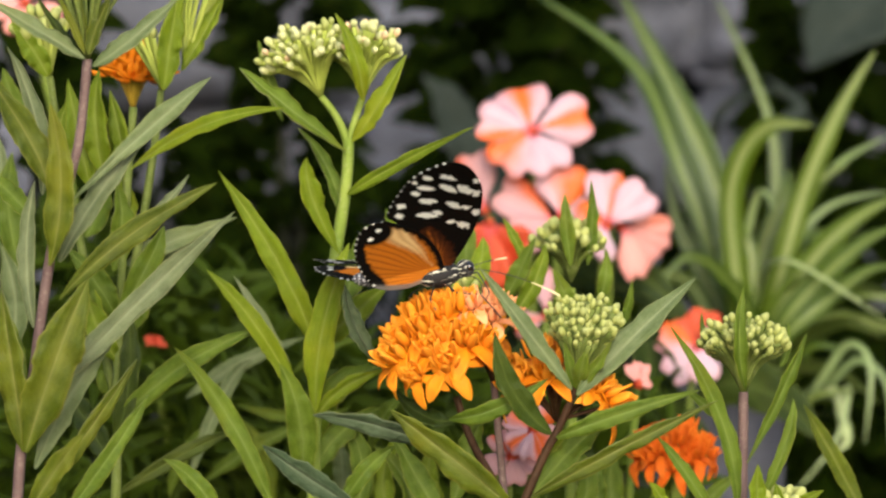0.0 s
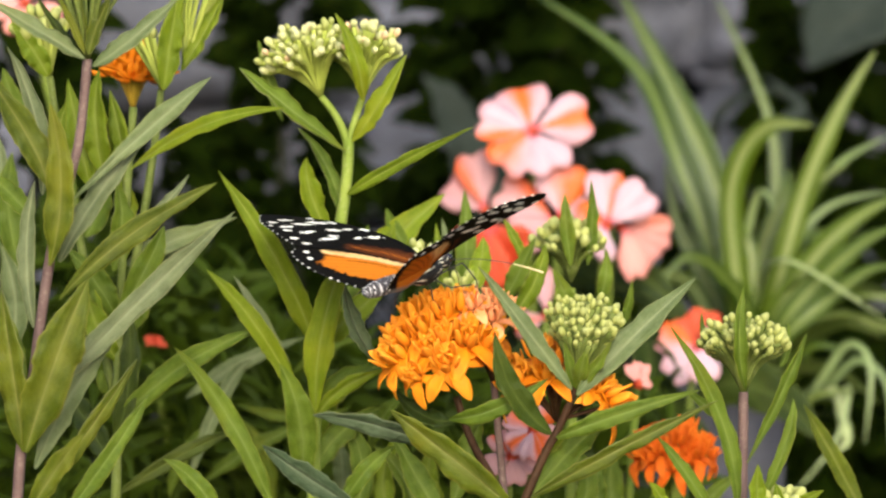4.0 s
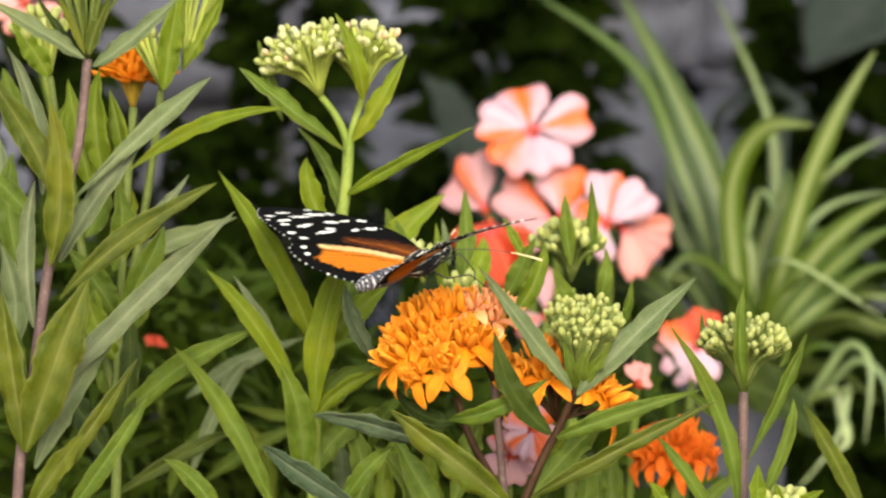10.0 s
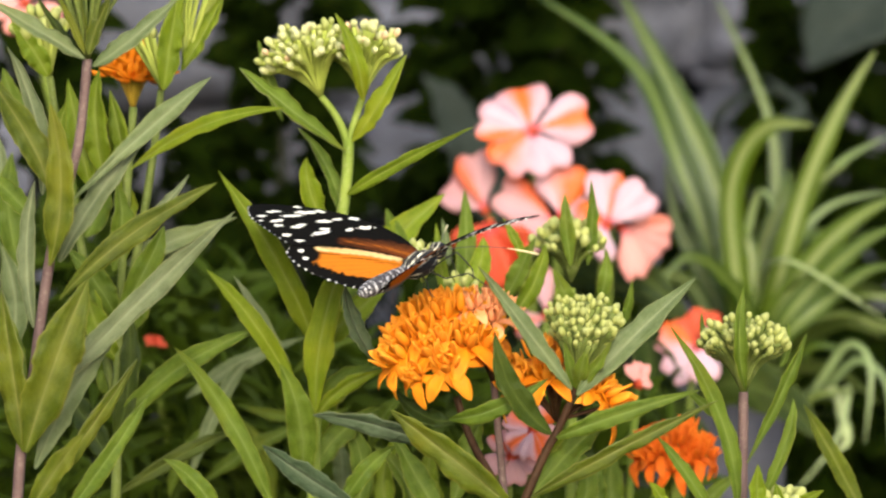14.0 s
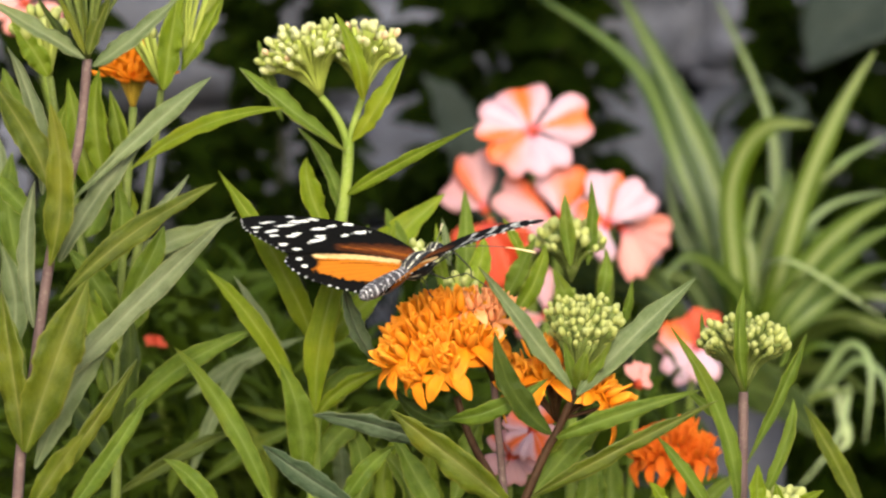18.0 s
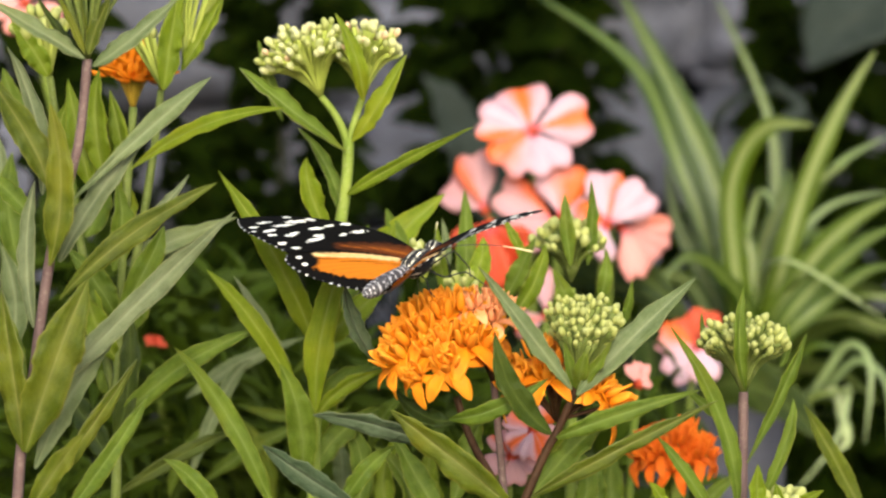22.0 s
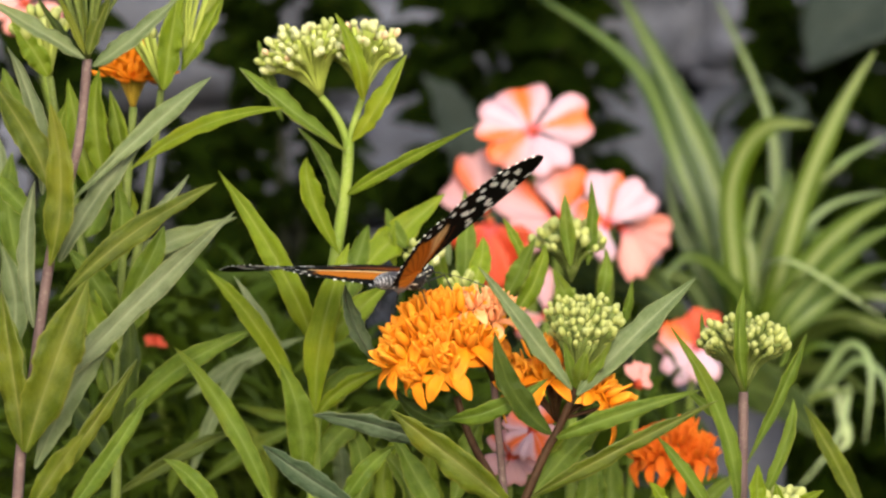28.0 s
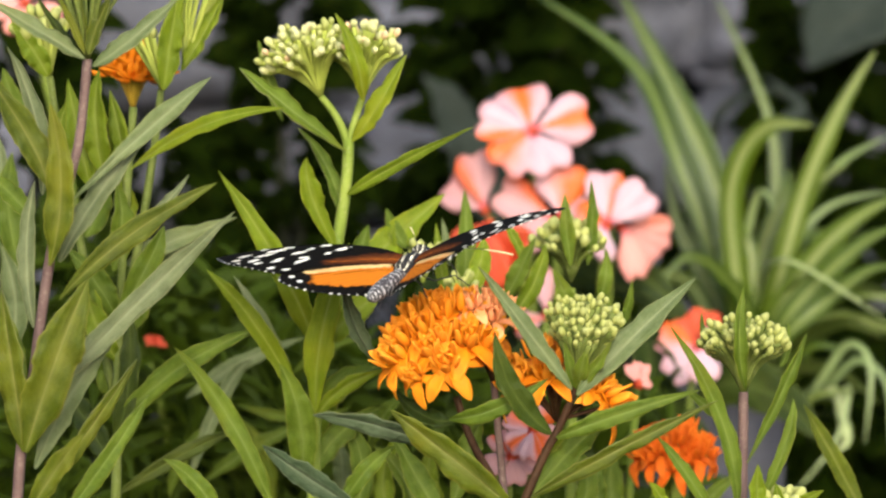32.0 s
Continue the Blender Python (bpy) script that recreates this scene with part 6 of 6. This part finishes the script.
BODY_ROWS = [
    (0, pose(-0.0029, -0.0019, 0.4940, -4.1, -0.7, 21.1)),
    (0.6, pose(-0.0026, -0.0025, 0.4939, -4.0, -3.2, 23.4)),
    (1, pose(-0.0031, -0.0035, 0.4938, -3.9, -2.8, 30.1)),
    (1.5, pose(-0.0035, -0.0045, 0.4937, -3.7, -4.7, 33.7)),
    (2, pose(-0.0047, -0.0053, 0.4939, -3.3, -9.0, 40.9)),
    (2.3, pose(-0.0052, -0.0054, 0.4943, -2.8, -6.3, 45.0)),
    (2.5, pose(-0.0050, -0.0052, 0.4944, -2.1, -4.4, 48.4)),
    (2.7, pose(-0.0053, -0.0051, 0.4945, -2.1, -4.3, 50.8)),
    (3, pose(-0.0056, -0.0050, 0.4945, -2.0, -4.7, 51.1)),
    (3.2, pose(-0.0057, -0.0048, 0.4946, -1.8, -3.8, 51.7)),
    (3.5, pose(-0.0056, -0.0043, 0.4945, -1.9, -5.2, 50.7)),
    (5.5, pose(-0.0058, -0.0012, 0.4950, -3.2, -16.9, 44.9)),
    (6, pose(-0.0062, -0.0007, 0.4952, -3.5, -15.7, 43.7)),
    (7, pose(-0.0062, -0.0001, 0.4955, -3.7, -12.1, 43.4)),
    (8, pose(-0.0063, 0.0006, 0.4958, -3.9, -10.2, 43.9)),
    (9, pose(-0.0064, 0.0014, 0.4961, -4.2, -8.4, 44.8)),
    (10, pose(-0.0065, 0.0009, 0.4960, -4.1, -10.8, 44.5)),
    (11, pose(-0.0066, 0.0005, 0.4959, -4.0, -12.5, 45.4)),
    (12, pose(-0.0067, 0.0003, 0.4959, -4.0, -13.4, 46.6)),
    (13, pose(-0.0068, 0.0002, 0.4958, -3.9, -14.4, 46.7)),
    (14, pose(-0.0068, 0.0002, 0.4957, -3.9, -14.3, 48.0)),
    (17, pose(-0.0069, 0.0004, 0.4955, -3.7, -14.0, 47.6)),
    (18, pose(-0.0071, 0.0005, 0.4954, -3.8, -15.7, 50.0)),
    (19, pose(-0.0071, 0.0009, 0.4953, -3.7, -15.4, 49.7)),
    (20, pose(-0.0071, 0.0008, 0.4955, -3.5, -15.7, 50.3)),
    (22, pose(-0.0071, 0.0011, 0.4958, -2.9, -15.2, 53.2)),
    (23, pose(-0.0070, 0.0015, 0.4960, -2.0, -12.6, 54.9)),
    (24, pose(-0.0066, 0.0015, 0.4959, -1.2, -11.9, 56.5)),
    (25, pose(-0.0064, 0.0010, 0.4954, -0.4, -9.6, 60.8)),
    (25.5, pose(-0.0062, 0.0008, 0.4950, 0.3, -6.5, 63.2)),
    (27.5, pose(-0.0072, 0.0000, 0.4936, 1.1, -0.7, 65.8)),
    (28, pose(-0.0080, 0.0002, 0.4931, 1.1, 2.8, 68.0)),
    (28.5, pose(-0.0086, 0.0008, 0.4927, 1.1, 5.2, 70.1)),
    (29, pose(-0.0083, 0.0016, 0.4924, 1.5, 5.9, 69.8)),
    (29.5, pose(-0.0085, 0.0018, 0.4926, 1.1, 4.6, 70.0)),
    (30, pose(-0.0087, 0.0014, 0.4932, 0.5, -0.7, 70.7)),
    (30.5, pose(-0.0092, 0.0003, 0.4938, -1.4, -14.1, 72.2)),
    (31, pose(-0.0097, -0.0004, 0.4949, -2.7, -11.6, 69.5)),
    (31.4, pose(-0.0099, -0.0012, 0.4948, -3.6, -19.2, 69.8)),
    (31.6, pose(-0.0096, -0.0010, 0.4948, -3.7, -19.8, 62.6)),
    (31.8, pose(-0.0093, -0.0008, 0.4949, -3.5, -19.1, 58.1)),
    (32, pose(-0.0089, -0.0010, 0.4951, -3.0, -14.3, 64.8)),
]
LEFT_ROWS = [
    (0, hinge(1, 7, -5)), (0.6, hinge(1, 11, -4)), (1, hinge(1, 8, -4)), (1.5, hinge(1, 12, -1)), (2, hinge(1, 17, 1)),
    (2.3, hinge(1, 13, 3)), (2.5, hinge(1, 16, 4)), (2.7, hinge(1, 17, 4)), (3, hinge(1, 19, 4)), (3.2, hinge(1, 23, 4)),
    (3.5, hinge(1, 21, 4)), (5.5, hinge(1, 22, 2)), (6, hinge(1, 22, 2)), (7, hinge(1, 25, 2)), (8, hinge(1, 26, 1)),
    (9, hinge(1, 23, 0)), (10, hinge(1, 24, 0)), (11, hinge(1, 24, 0)), (12, hinge(1, 26, 0)), (13, hinge(1, 24, 0)),
    (14, hinge(1, 26, 0)), (17, hinge(1, 26, 0)), (18, hinge(1, 23, -1)), (19, hinge(1, 24, -2)), (20, hinge(1, 23, -1)),
    (22, hinge(1, 21, 0)), (23, hinge(1, 19, 1)), (24, hinge(1, 18, 2)), (25, hinge(1, 15, 3)), (25.5, hinge(1, 14, 4)),
    (27.5, hinge(1, 11, 4)), (28, hinge(1, 3, 4)), (28.5, hinge(1, 5, 4)), (29, hinge(1, 7, 3)), (29.5, hinge(1, 4, 4)),
    (30, hinge(1, 5, 6)), (30.5, hinge(1, 5, 6)), (31, hinge(1, 3, 2)), (31.4, hinge(1, 5, 2)), (31.6, hinge(1, 3, 2)),
    (31.8, hinge(1, 4, 2)), (32, hinge(1, 10, 2)),
]
RIGHT_ROWS = [
    (0, hinge(-1, 40, -4)), (0.6, hinge(-1, 46, -3)), (1, hinge(-1, 36, -1)), (1.5, hinge(-1, 31, 2)), (2, hinge(-1, 41, 2)),
    (2.3, hinge(-1, 35, 2)), (2.5, hinge(-1, 29, 1)), (2.7, hinge(-1, 30, 1)), (3, hinge(-1, 33, 0)), (3.2, hinge(-1, 36, -1)),
    (3.5, hinge(-1, 35, 0)), (5.5, hinge(-1, 19, 3)), (6, hinge(-1, 19, 2)), (7, hinge(-1, 22, 1)), (8, hinge(-1, 22, 1)),
    (9, hinge(-1, 20, 0)), (10, hinge(-1, 20, 0)), (11, hinge(-1, 19, 0)), (12, hinge(-1, 24, 0)), (13, hinge(-1, 19, 0)),
    (14, hinge(-1, 22, 0)), (17, hinge(-1, 17, 0)), (18, hinge(-1, 21, 0)), (19, hinge(-1, 23, -1)), (20, hinge(-1, 22, -1)),
    (22, hinge(-1, 25, -2)), (23, hinge(-1, 28, -3)), (24, hinge(-1, 29, -3, -4)), (25, hinge(-1, 33, -5, -5)), (25.5, hinge(-1, 36, -5, -3)),
    (27.5, hinge(-1, 53, -7)), (28, hinge(-1, 47, -7)), (28.5, hinge(-1, 48, -7)), (29, hinge(-1, 52, -8)), (29.5, hinge(-1, 50, -9)),
    (30, hinge(-1, 47, -8)), (30.5, hinge(-1, 45, -5)), (31, hinge(-1, 37, -4, 4)), (31.4, hinge(-1, 36, -2, 4)), (31.6, hinge(-1, 36, -2, 3)),
    (31.8, hinge(-1, 30, -3)), (32, hinge(-1, 25, 0)),
]



def motions():
    """The butterfly turns on its flower; its wings open and close."""
    walk(BUTTERFLY, BODY_ROWS)
    for w, s in WINGS:
        rows = LEFT_ROWS if s > 0 else RIGHT_ROWS
        if w.name.startswith("hindwing"):
            rows = [(t, m @ pose(0, 0, 0, 0, 0, s * max(0.0, 4 - 2.5 * t))) for t, m in rows]
        walk(w, rows)


motions()
